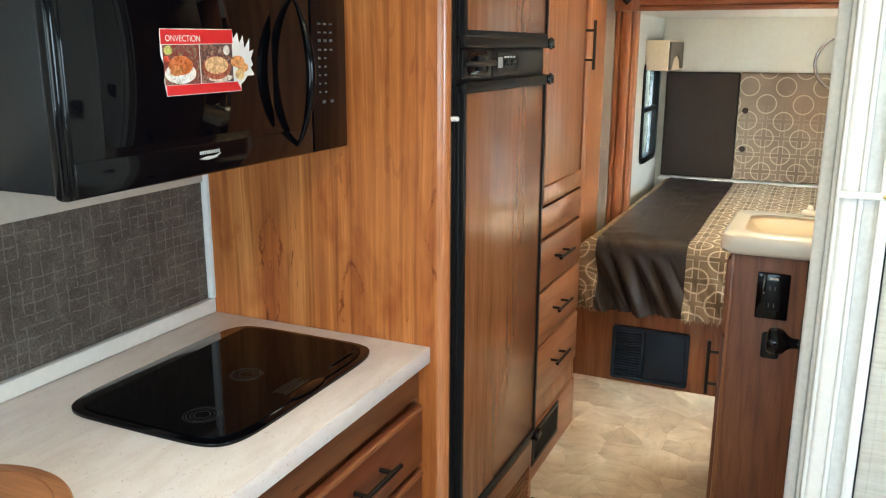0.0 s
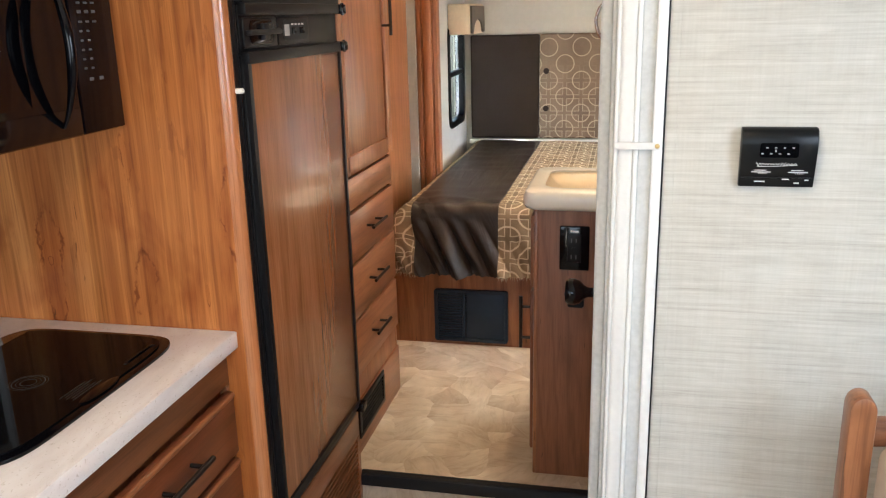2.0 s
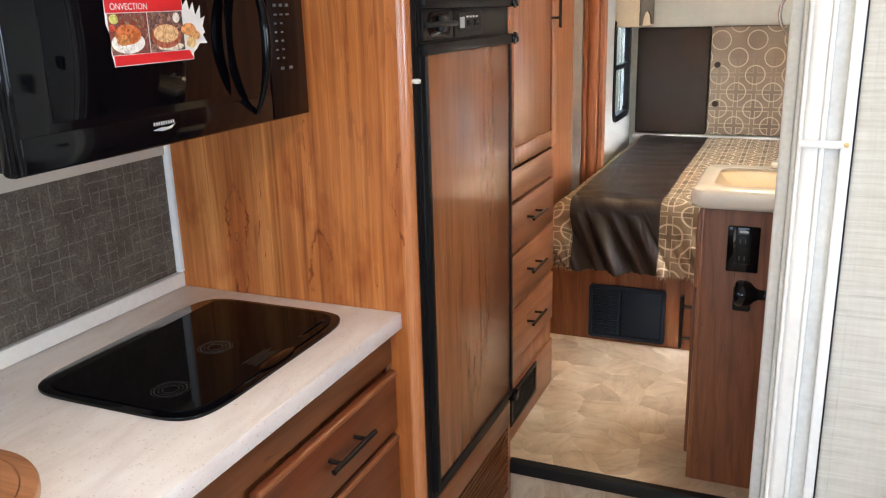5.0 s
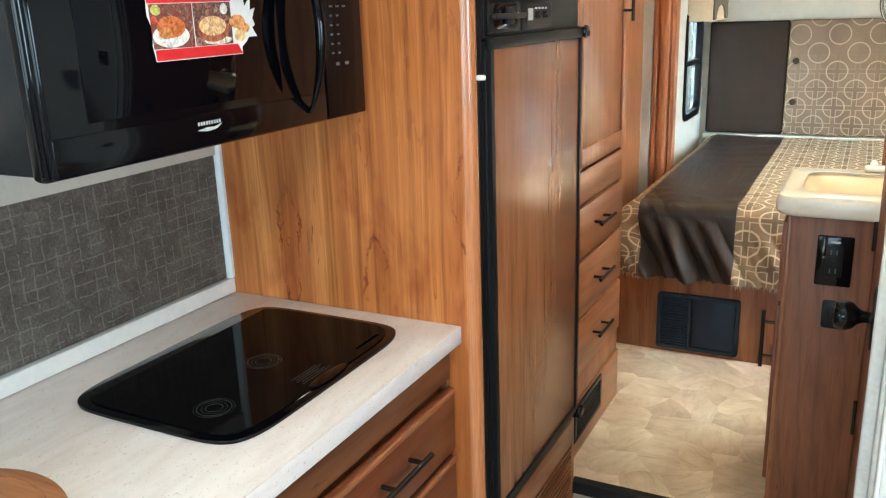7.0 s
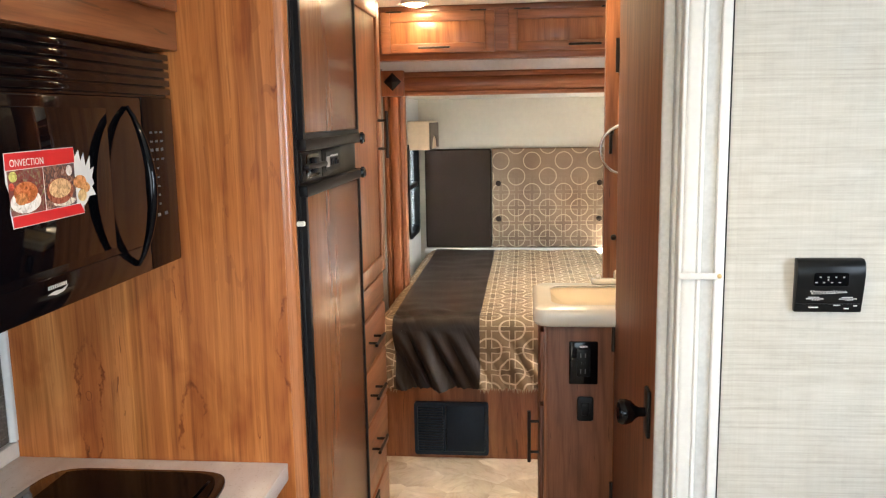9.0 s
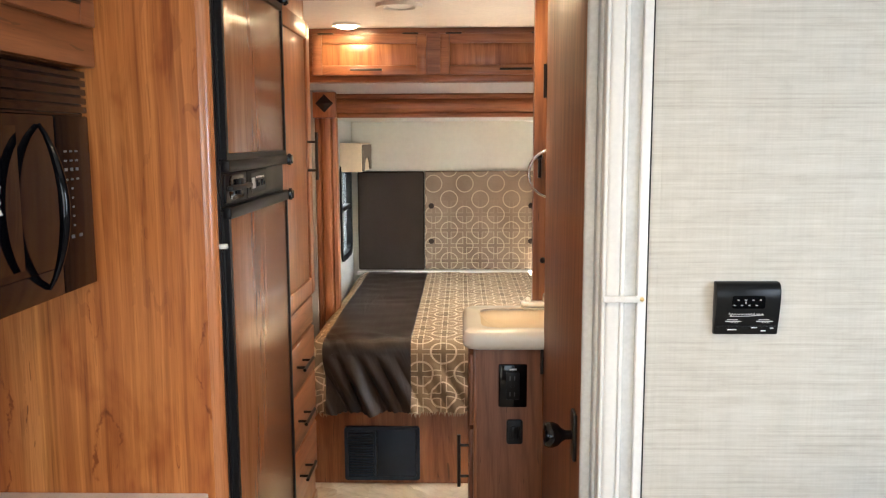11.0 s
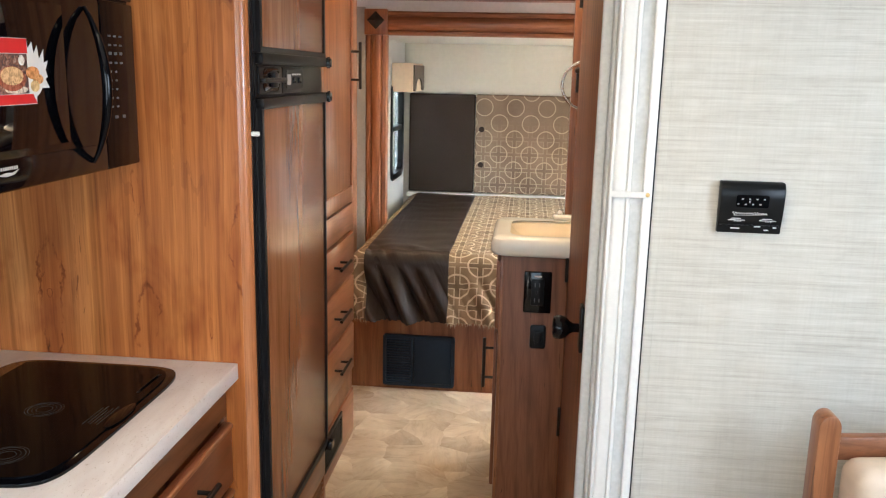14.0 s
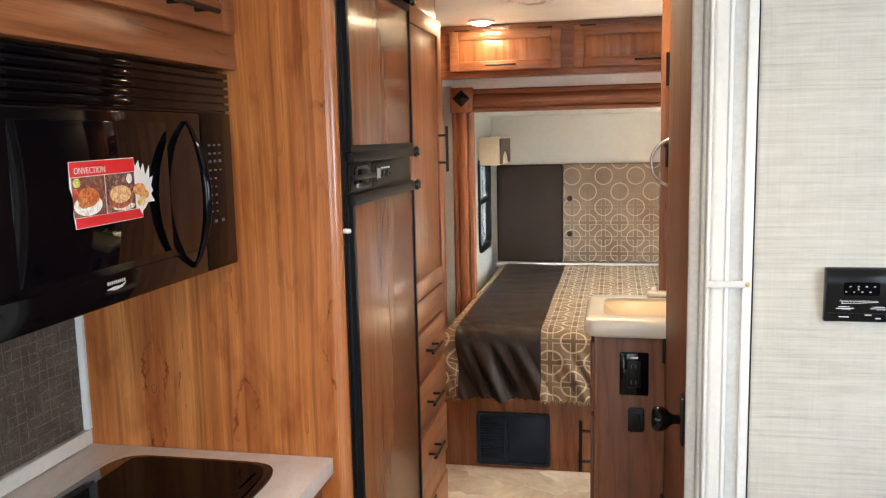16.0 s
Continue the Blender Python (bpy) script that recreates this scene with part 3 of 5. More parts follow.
def thing(name, x, y, z, label, category, group=""):
    ob = new(name)
    ob.empty_display_size = 0.05
    ob.matrix_world = pose(x, y, z)
    return tagged(ob, label, category, group)


def single(name, bm, material, label, category, group="", kind=""):
    return tagged(part(name, bm, material), label, category, group, kind)


def setting(name, bm, material, label, category):
    return tagged(part(name, bm, material), label, category, kind="structure")


def pull(parent, centre, along, out, length, r=0.0052, stand=0.03, name="handle"):
    """A bronze bar pull: bar and two posts."""
    c, a, o = Vector(centre), Vector(along), Vector(out)
    bar = c + o * stand
    bm = join(rod(bar - a * length / 2, bar + a * length / 2, r), rod(c - a * length * 0.3, bar - a * length * 0.3, r * 0.8), rod(c + a * length * 0.3, bar + a * length * 0.3, r * 0.8))
    return part(name, bm, BRONZE, parent, "oil-rubbed bronze bar handle")


def slab_front(parent, name, face, y0, y1, z0, z1, material, thick=0.018, panel=None, rail=0.05, axis="x"):
    """A cabinet door or drawer front that faces along +x or -y; panel: material of a sunk middle field."""
    if axis == "x":
        mk = lambda a0, a1, b0, b1, d0, d1, bev: box(face - thick + d0, face - thick + d1, a0, a1, b0, b1, bev)
    else:
        mk = lambda a0, a1, b0, b1, d0, d1, bev: box(a0, a1, face + thick - d1, face + thick - d0, b0, b1, bev)
    if panel is None:
        return part(name, mk(y0, y1, z0, z1, 0, thick, 0.005), material, parent)
    bm = join(mk(y0, y0 + rail, z0, z1, 0, thick, 0.003), mk(y1 - rail, y1, z0, z1, 0, thick, 0.003),
              mk(y0 + rail, y1 - rail, z0, z0 + rail, 0, thick, 0.003), mk(y0 + rail, y1 - rail, z1 - rail, z1, 0, thick, 0.003))
    d = part(name, bm, material, parent)
    part("panel", mk(y0 + rail - 0.002, y1 - rail + 0.002, z0 + rail - 0.002, z1 - rail + 0.002, 0.001, thick * 0.55, 0.002), panel, d)
    return d


# ---- the setting ----
FLOOR = 0.185   # bedroom floor, one step above the kitchen
TOP = 2.09
setting("floor_kitchen", box(-1.25, 1.35, -2.6, 2.07, -0.06, 0.0), VINYL, "stone-look vinyl floor of the kitchen", "floor")
setting("floor_bedroom", box(-0.9, 1.1, 2.085, 4.95, -0.06, FLOOR), VINYL, "tan stone-look vinyl floor of the raised bedroom", "floor")
setting("floor_riser", box(-0.6, 0.125, 2.071, 2.084, 0.001, FLOOR - 0.036), VINYL, "vinyl-covered riser of the step to the bedroom", "step")
setting("step_nosing", join(box(-0.6, 0.125, 2.048, 2.0845, FLOOR - 0.035, FLOOR + 0.003, 0.004), box(-0.6, 0.125, 2.052, 2.068, FLOOR + 0.0025, FLOOR + 0.005, 0.001)), RUBBER, "black rubber nosing along the bedroom step", "nosing")
setting("ceiling", box(-1.25, 1.35, -2.6, 3.80, TOP, TOP + 0.05), CEIL, "cream textured ceiling panels", "ceiling")
setting("wall_left", join(box(-1.27, -1.221, -2.6, -1.2, 0, TOP), box(-1.27, -1.221, -0.3, 2.07, 0, TOP), box(-1.27, -1.221, -1.2, -0.3, 0, 1.15), box(-1.27, -1.221, -1.2, -0.3, 1.75, TOP)), PAPER, "cream wall behind the kitchen", "wall")
setting("wall_bedroom_left", box(-0.90, -0.845, 2.6625, 3.7448, FLOOR, TOP), FRONT, "cherry wood panelling beside the bed", "wall")
setting("trim_wall_edge", box(0.2190, 0.2375, 1.3232, 1.375, 0, TOP, 0.001), PAPER, "wallpapered wall edge beside the folding door", "trim")
setting("wall_bath_front", box(0.2375, 1.30, 1.325, 1.375, 0, TOP), PAPER, "cream grasscloth wall of the bathroom", "wall")
setting("wall_bath_side", join(box(0.125, 0.15, 1.376, 1.40, 0, TOP), box(0.125, 0.15, 1.40, 2.145, 1.99, TOP), box(0.128, 0.15, 2.137, 2.150, 0, TOP)), WHITE, "white bathroom partition round the door", "wall")
# out of view, added to keep the sun off the vanity end
setting("wall_bath_right", box(1.30, 1.36, 1.376, 2.60, 0, TOP), WHITE, "unseen white outer wall of the bathroom, blocking the sun", "wall")
setting("wall_vanity_back", box(0.116, 1.30, 2.502, 2.54, FLOOR, TOP), FRONT, "cherry panelled partition behind the washbasin", "wall")
setting("wall_right", join(box(1.30, 1.36, -2.6, -0.2, 0, TOP), box(1.30, 1.36, 0.6, 1.375, 0, TOP), box(1.30, 1.36, -0.2, 0.6, 0, 1.1), box(1.30, 1.36, -0.2, 0.6, 1.8, TOP)), PAPER, "cream grasscloth wall beside the dinette", "wall")
setting("wall_front", join(box(-1.26, 1.36, -2.66, -2.5, 0, 1.0), box(-1.26, 1.36, -2.66, -2.5, 1.9, TOP), box(-1.26, -0.9, -2.66, -2.5, 1.0, 1.9), box(0.9, 1.36, -2.66, -2.5, 1.0, 1.9)), GREYSEAL, "grey wall round the windscreen", "wall")
setting("wall_bedroom_right", join(box(1.05, 1.10, 2.54, 2.62, FLOOR, TOP), box(1.05, 1.10, 3.55, 3.80, FLOOR, TOP), box(1.05, 1.10, 2.62, 3.55, FLOOR, 0.86), box(1.05, 1.10, 2.62, 3.55, 1.50, TOP)), SLIDEWALL, "white bedroom wall with a window", "wall")
side_win = tagged(thing("window_3", 1.075, 3.20, 0.86, "bedroom window in a black frame, sun shining through", "window"), kind="structure")
part("window_frame", ring_frame(rounded(2.605, 3.565, 0.845, 1.515, 0.06), rounded(2.645, 3.525, 0.885, 1.475, 0.05), "x", 1.045, 1.072), BLACK, side_win)
sun_pane = part("pane", box(1.082, 1.086, 2.62, 3.55, 0.86, 1.50), PANE, side_win)
sun_pane.visible_shadow = False
setting("wall_slide_header", box(-0.90, 1.10, 3.765, 3.80, 1.815, TOP), SLIDEWALL, "white wall above the slide-out opening", "wall")
setting("wall_slide_back", box(-0.83, 0.93, 4.83, 4.87, 0.45, 1.74), CREAMWALL, "cream rear wall of the bed slide-out", "wall")
setting("ceiling_slide", box(-0.83, 0.93, 3.80, 4.83, 1.705, 1.745), SLIDEWALL, "cream ceiling of the bed slide-out", "ceiling")
WY0, WY1, WZ0, WZ1 = 4.33, 4.74, 0.94, 1.46
setting("wall_slide_left", join(box(-0.82, -0.775, 3.80, WY0, 0.45, 1.705), box(-0.82, -0.775, WY1, 4.83, 0.45, 1.705), box(-0.82, -0.775, WY0, WY1, 0.45, WZ0), box(-0.82, -0.775, WY0, WY1, WZ1, 1.705)), SLIDEWALL, "white end wall of the bed slide-out", "wall")
setting("wall_slide_right", join(box(0.88, 0.92, 3.80, 4.3, 0.45, 1.705), box(0.88, 0.92, 4.7, 4.83, 0.45, 1.705), box(0.88, 0.92, 4.3, 4.7, 0.45, 0.9), box(0.88, 0.92, 4.3, 4.7, 1.34, 1.705)), SLIDEWALL, "white end wall of the bed slide-out", "wall")
setting("floor_slide", box(-0.83, 0.93, 3.81, 4.87, 0.40, 0.45), SLIDEWALL, "floor of the bed slide-out", "floor")
setting("trim_seal", box(-0.845, -0.8055, 3.7455, 3.80, FLOOR, 1.83), GREYSEAL, "grey rubber seal beside the slide-out frame", "seal")
setting("trim_header_beam", box(-0.62, 0.128, 2.48, 2.50, 2.035, TOP, 0.003), FRONT_X, "cherry wood beam across the ceiling", "beam")

# unseen window; the added sheet keeps the sun off the kitchen floor
sun_blocker = tagged(thing("window_2", 1.31, 0.2, 1.1, "unseen dinette window closed by a pale sheet against the sun", "window"), kind="structure")
part("sun_blocker", box(1.33, 1.335, -0.2, 0.6, 1.1, 1.8), SLIDEWALL, sun_blocker)
part("frame", ring_frame(rounded(-0.23, 0.63, 1.07, 1.83, 0.05), rounded(-0.19, 0.59, 1.11, 1.79, 0.04), "x", 1.285, 1.2995), BLACK, sun_blocker)

# slide-out window with its frame
win = tagged(thing("window_1", -0.775, 4.535, WZ0, "black-framed slide-out window with rounded corners", "window"), kind="structure")
outer, inner = rounded(WY0 - 0.015, WY1 + 0.015, WZ0 - 0.015, WZ1 + 0.015, 0.07), rounded(WY0 + 0.02, WY1 - 0.02, WZ0 + 0.02, WZ1 - 0.02, 0.05)


part("window_frame", ring_frame(outer, inner, "x", -0.80, -0.766), BLACK, win)
part("window_bar", box(-0.80, -0.772, WY0 + 0.015, WY1 - 0.015, 1.20, 1.225, 0.003), BLACK, win)
pane = part("pane", box(-0.796, -0.792, WY0 + 0.01, WY1 - 0.01, WZ0 + 0.01, WZ1 - 0.01), PANE, win)
pane.visible_shadow = False
tagged(part("backdrop", box(-3.0, -2.95, 2.5, 8.0, -1.0, 3.5), OUTSIDE), "pale hazy daylight outside the window", "backdrop", kind="structure")

# slide-out opening frame: moulded post, head and corner block
frame_ob = tagged(thing("trim_slide_frame", -0.75, 3.78, 0.45, "moulded cherry frame round the bed slide-out with diamond corner block", "door frame"), kind="structure")
prof = [(-0.805, 3.80), (-0.805, 3.762), (-0.797, 3.755), (-0.785, 3.755), (-0.779, 3.762), (-0.772, 3.753), (-0.752, 3.749), (-0.735, 3.753), (-0.728, 3.762), (-0.722, 3.755), (-0.706, 3.757), (-0.701, 3.764), (-0.701, 3.80)]
part("post", prism(prof, "z", FLOOR, 1.702), FRONT, frame_ob)
part("post", prism([(-a + 0.12, b) for a, b in prof], "z", FLOOR, 1.702), FRONT, frame_ob)
hp = [(3.80, 1.703), (3.764, 1.703), (3.757, 1.708), (3.755, 1.720), (3.762, 1.726), (3.753, 1.735), (3.749, 1.757), (3.753, 1.780), (3.762, 1.789), (3.755, 1.795), (3.757, 1.808), (3.764, 1.814), (3.80, 1.814)]
part("head", prism(hp, "x", -0.701, 0.82), FRONT_X, frame_ob)
for cx in (-0.755, 0.875):
    blk = part("corner_block", box(cx - 0.055, cx + 0.055, 3.743, 3.80, 1.703, 1.822, 0.004), FRONT, frame_ob)
    bm = bmesh.new()
    c = bm.verts.new((cx, 3.722, 1.770))
    ring = [bm.verts.new(p) for p in ((cx + 0.042, 3.7428, 1.770), (cx, 3.7428, 1.812), (cx - 0.042, 3.7428, 1.770), (cx, 3.7428, 1.728))]
    for i in range(4):
        bm.faces.new((c, ring[i], ring[(i + 1) % 4]))
    bm.faces.new(ring[::-1])
    bmesh.ops.recalc_face_normals(bm, faces=bm.faces[:])
    part("diamond", bm, BRONZE, blk, "dark bronze pyramid stud")

# bathroom door with its knob and hinges
door = tagged(thing("door_1", 0.115, 1.75, FLOOR, "closed dark cherry bathroom door with a black knob", "door"), kind="structure")
part("leaf", box(0.117, 0.1245, 1.375, 2.134, 0.21, 1.985, 0.002), DARKW, door)
for z in (0.5, 0.985, 1.76):
    part("hinge", rod((0.114, 2.138, z - 0.045), (0.114, 2.138, z + 0.045), 0.006), BRONZE, door)
knob_pts = [(0.116, 0.010), (0.106, 0.0095), (0.095, 0.010), (0.088, 0.014), (0.080, 0.0225), (0.070, 0.026), (0.060, 0.026), (0.053, 0.022), (0.051, 0.012)]
part("knob", tube([(x, 1.475, 1.005) for x, r in knob_pts], [r for x, r in knob_pts], 24), GLOSS, door, "glossy black door knob")
part("rose", box(0.108, 0.1165, 1.452, 1.498, 0.955, 1.055, 0.004), BLACK, door)

# ---- kitchen ----
base = thing("kitchen_base_cabinet", -0.9, 1.0, 0, "cherry base cabinet with drawers under the counter", "cabinet")
part("body", box(-1.20, -0.665, 0.0, 1.398, 0.06, 0.873), FRONT, base)
part("face_frame", join(box(-0.665, -0.648, 0.0, 1.398, 0.79, 0.873, 0.002), box(-0.665, -0.648, 1.383, 1.398, 0.06, 0.79, 0.002), box(-0.665, -0.648, 0.0, 0.84, 0.06, 0.79, 0.002)), SHADED_RAIL, base)
for z0, z1 in ((0.640, 0.783), (0.40, 0.627), (0.13, 0.388)):
    d = slab_front(base, "drawer", -0.630, 0.86, 1.380, z0, z1, SHADED_DRAWER, 0.018)
    part("bead", box(-0.640, -0.626, 0.862, 1.378, z1 - 0.014, z1 - 0.001, 0.005, 3), FRONT_Y, d)
    pull(d, (-0.630, 1.135, (z0 + z1) / 2 + 0.008), (0, 1, 0), (1, 0, 0), 0.165, r=0.006)
worktop = thing("worktop", -0.92, 0.65, 0.874, "pale streaked laminate worktop on the kitchen cabinet", "worktop")
part("slab", prism([(-1.219, -0.10), (-0.6235, -0.10), (-0.6235, 1.398), (-1.219, 1.398)], "z", 0.874, 0.91, 0.001), COUNTER, worktop)
part("front_edge", box(-0.6234, -0.6195, -0.10, 1.398, 0.874, 0.9098, 0.0015), COUNTER, worktop)
single("splash_ledge", box(-1.219, -1.199, -0.10, 1.396, 0.911, 0.946, 0.003), WHITE, "white upstand along the back of the worktop", "upstand")
single("backsplash", box(-1.220, -1.213, -0.10, 1.396, 0.947, 1.2325), SPLASH, "grey woven-look backsplash board behind the hob", "backsplash")
single("backsplash_trim", box(-1.220, -1.206, -0.10, 1.396, 1.233, 1.3385, 0.002), TAUPE, "cream strip above the backsplash", "trim")
single("corner_strip", prism([(-1.216, 1.398), (-1.216, 1.386), (-1.210, 1.382), (-1.204, 1.384), (-1.200, 1.389), (-1.200, 1.398)], "z", 0.947, 1.3385), WHITE, "white plastic strip in the kitchen corner", "trim")
# hob
hob = thing("hob", -0.895, 1.085, 0.91, "black glass-covered gas hob set in the worktop", "hob")


def hob_shape(grow):
    out = []
    for k in range(120):
        w = 2 * math.pi * (k + 0.5) / 120
        c, s = math.cos(w), math.sin(w)
        out.append((-0.897 + (0.192 + grow) * math.copysign(abs(c) ** 0.29, c), 1.079 + (0.259 + grow) * math.copysign(abs(s) ** 0.29, s)))
    return out


part("rim", prism(hob_shape(0.0), "z", 0.9102, 0.9165, 0.001), GLOSS, hob)
part("glass_cover", prism([(max(-1.046, a), b) for a, b in hob_shape(-0.016)], "z", 0.9166, 0.9195), HOBGLASS, hob)
for bx, by in ((-0.870, 1.085), (-0.825, 0.905)):
    circles = [tube([(bx + r * math.cos(k / 3.82), by + r * math.sin(k / 3.82), 0.9194) for k in range(24)], w, 6, True) for r, w in ((0.033, 0.0004), (0.028, 0.0007), (0.021, 0.0004), (0.014, 0.0006))]
    part("burner", join(*circles), FAINT, hob)
part("printed_mark", join(*[box(-0.745, -0.739, 1.185 + 0.009 * k, 1.221 + 0.009 * k, 0.9196, 0.9199) for k in range(8)]), FAINT, hob)
part("printed_mark", join(*[box(-0.745 - 0.0065 * k, -0.7428 - 0.0065 * k, 1.035 + 0.006 * (k % 2), 1.115 - 0.008 * (k % 3), 0.9196, 0.9199) for k in range(5)]), FAINT, hob)
part("finger_notch", prism([(-0.7235 + 0.013 * math.cos(k * math.pi / 16), 1.08 + 0.055 * math.sin(k * math.pi / 16)) for k in range(32)], "z", 0.9192, 0.9203, 0.0004), GLOSS, hob)
# round sink cover
board = thing("sink_cover", -0.90, 0.47, 0.91, "round wooden sink cover lying on the worktop", "cutting board")
part("disc", prism([(-0.90 + 0.17 * math.cos(k * math.pi / 32), 0.47 + 0.17 * math.sin(k * math.pi / 32)) for k in range(64)], "z", 0.911, 0.932, 0.006), BOARD, board)
part("groove", tube([(-0.90 + 0.145 * math.cos(k * math.pi / 32), 0.47 + 0.145 * math.sin(k * math.pi / 32), 0.9318) for k in range(64)], 0.0016, 6, True), FRONT_Y, board)
# tall end panel
side = thing("fridge_side_panel", -0.9, 1.415, 0, "tall cherry-grained panel beside the refrigerator", "panel")
part("board", box(-1.22, -0.6055, 1.400, 1.4325, 0.0, TOP), PANEL, side)
part("rounded_edge", prism([(-0.605, 1.3995), (-0.596, 1.401), (-0.588, 1.407), (-0.584, 1.417), (-0.586, 1.427), (-0.592, 1.4328), (-0.605, 1.4328)], "z", 0.0, TOP), EDGE, side)
single("panel_clip", join(box(-0.585, -0.568, 1.418, 1.429, 1.396, 1.406, 0.003), rod((-0.59, 1.422, 1.401), (-0.572, 1.422, 1.401), 0.003)), WHITE, "small white plastic clip on the panel edge", "clip")
# microwave
mw = thing("microwave", -1.0, 1.03, 1.34, "black over-range convection microwave with torn sticker", "microwave")
part("case", box(-1.19, -0.845, 0.672, 1.396, 1.339, 1.734, 0.006), STEEL, mw)
part("front_frame", box(-0.850, -0.822, 0.668, 1.398, 1.333, 1.735, 0.010, 4), GLOSS, mw)
mdoor = part("door", box(-0.827, -0.812, 0.674, 1.262, 1.337, 1.650, 0.005, 3), GLOSS, mw)
part("window", box(-0.8135, -0.8112, 0.735, 1.135, 1.40, 1.63, 0.001), GLASSBLACK, mdoor)
part("lower_rail", box(-0.8140, -0.8105, 0.678, 1.258, 1.3395, 1.3875, 0.0012), GLOSS, mdoor)
part("control_panel", box(-0.827, -0.813, 1.265, 1.395, 1.337, 1.650, 0.004), GLOSS, mw)
for k in range(5):
    part("grille_slat", box(-0.832 + 0.001 * k, -0.813, 0.674, 1.392, 1.655 + 0.016 * k, 1.667 + 0.016 * k, 0.002), GLASSBLACK, mw)
hz = [1.357 + 0.276 * k / 16 for k in range(17)]
pts = [(-0.811 + 0.035 * math.sin(math.pi * k / 16) ** 0.75, 1.206, z) for k, z in enumerate(hz)]
part("handle", tube(pts, [0.0035 + 0.0055 * math.sin(math.pi * k / 16) for k in range(17)], 14), GLOSS, mdoor, "curved glossy black handle")
for r in range(9):
    for c in range(3 if r < 4 else 2):
        part("button", box(-0.8135, -0.8122, 1.289 + 0.021 * c, 1.300 - 0.003 * (r > 3) + 0.021 * c, 1.585 - 0.0165 * r, 1.5885 + 0.002 * (r == 2) - 0.0165 * r, 0.0008), GREYPRINT, mw)
for c in range(2):
    part("button", box(-0.8135, -0.8120, 1.300 + 0.030 * c, 1.312 + 0.030 * c, 1.432, 1.438, 0.0008), GREYPRINT, mw)
part("badge", join(*[box(-0.8108, -0.8098, 0.927 + 0.0056 * k, 0.9305 + 0.0056 * k, 1.3710, 1.3765, 0.0004) for k in range(9)], prism([(0.924, 1.3645), (0.945, 1.3675), (0.962, 1.3665), (0.979, 1.3705), (0.966, 1.3632), (0.945, 1.3612)], "x", -0.8108, -0.8098)), DIMPRINT, mdoor)
# torn sticker on its door
st = thing("sticker", -0.811, 0.96, 1.52, "torn red and white food sticker on the microwave door", "sticker")
F = -0.8108
torn = [(0.856, 1.569), (1.025, 1.571), (1.028, 1.556), (1.039, 1.566), (1.043, 1.548), (1.053, 1.561), (1.057, 1.540), (1.071, 1.556), (1.069, 1.534), (1.081, 1.538), (1.073, 1.522), (1.078, 1.512), (1.071, 1.508), (1.081, 1.494), (1.061, 1.494), (1.053, 1.486), (1.043, 1.480), (1.043, 1.469), (0.863, 1.468), (0.859, 1.49), (0.863, 1.51), (0.855, 1.53)]
part("paper", prism(torn, "x", F - 0.0006, F), PRINT, st)
part("red_band", prism([(0.857, 1.546), (1.025, 1.548), (1.025, 1.570), (0.857, 1.568)], "x", F, F + 0.0004), RED, st)
part("red_band", prism([(0.864, 1.469), (1.043, 1.470), (1.033, 1.485), (0.863, 1.484)], "x", F, F + 0.0004), RED, st)


def photo_mat(name, stops):
    """Mottled colour print, like a small food photograph."""
    m = mat(name, 0.4)
    paint(m, ramp(m, noise_tex(m, coords(m, (1, 1, 1)), 95, 3, 0.6, 1.5), stops))
    return m


def food(name, colour, y, z, ry, rz, lift, material=None):
    m = material or photo_mat(name + "_print", [(0.30, tuple(c * 0.45 for c in colour)), (0.48, colour), (0.62, tuple(min(0.85, c * 1.35 + 0.06) for c in colour)), (0.75, tuple(c * 0.7 for c in colour))])
    return part(name, prism([(y + ry * math.cos(k * math.pi / 12), z + rz * math.sin(k * math.pi / 12)) for k in range(24)], "x", F, F + lift), m, st)


part("photo", prism([(0.861, 1.485), (0.941, 1.485), (0.941, 1.546), (0.859, 1.545)], "x", F, F + 0.0003), photo_mat("table_print", [(0.30, (0.10, 0.012, 0.01)), (0.45, (0.22, 0.04, 0.03)), (0.56, (0.16, 0.09, 0.08)), (0.68, (0.36, 0.34, 0.14))]), st)
part("photo", prism([(0.943, 1.485), (1.023, 1.486), (1.023, 1.547), (0.943, 1.546)], "x", F, F + 0.0003), photo_mat("kitchen_print", [(0.32, (0.03, 0.02, 0.025)), (0.46, (0.09, 0.05, 0.05)), (0.58, (0.26, 0.11, 0.07)), (0.72, (0.42, 0.36, 0.34))]), st)
food("cloth", (0.62, 0.55, 0.46), 0.990, 1.492, 0.030, 0.006, 0.0004)
food("bread", (0.62, 0.26, 0.08), 1.036, 1.518, 0.018, 0.010, 0.0005)
food("bread", (0.66, 0.30, 0.10), 1.050, 1.508, 0.014, 0.008, 0.0006)
food("bread", (0.70, 0.48, 0.22), 1.040, 1.497, 0.012, 0.009, 0.0007)
food("plate", (0.74, 0.72, 0.70), 0.896, 1.502, 0.035, 0.016, 0.0005)
food("roast", (0.46, 0.12, 0.025), 0.897, 1.514, 0.027, 0.015, 0.0007)
food("roast", (0.52, 0.20, 0.06), 0.886, 1.506, 0.014, 0.008, 0.0009)
food("dish", (0.30, 0.07, 0.03), 0.981, 1.509, 0.035, 0.019, 0.0005)
food("topping", (0.64, 0.40, 0.20), 0.981, 1.513, 0.029, 0.014, 0.0007)
food("pepper", (0.50, 0.52, 0.14), 0.871, 1.537, 0.009, 0.007, 0.0006)
food("tomato", (0.5, 0.05, 0.02), 0.866, 1.524, 0.006, 0.005, 0.0008)
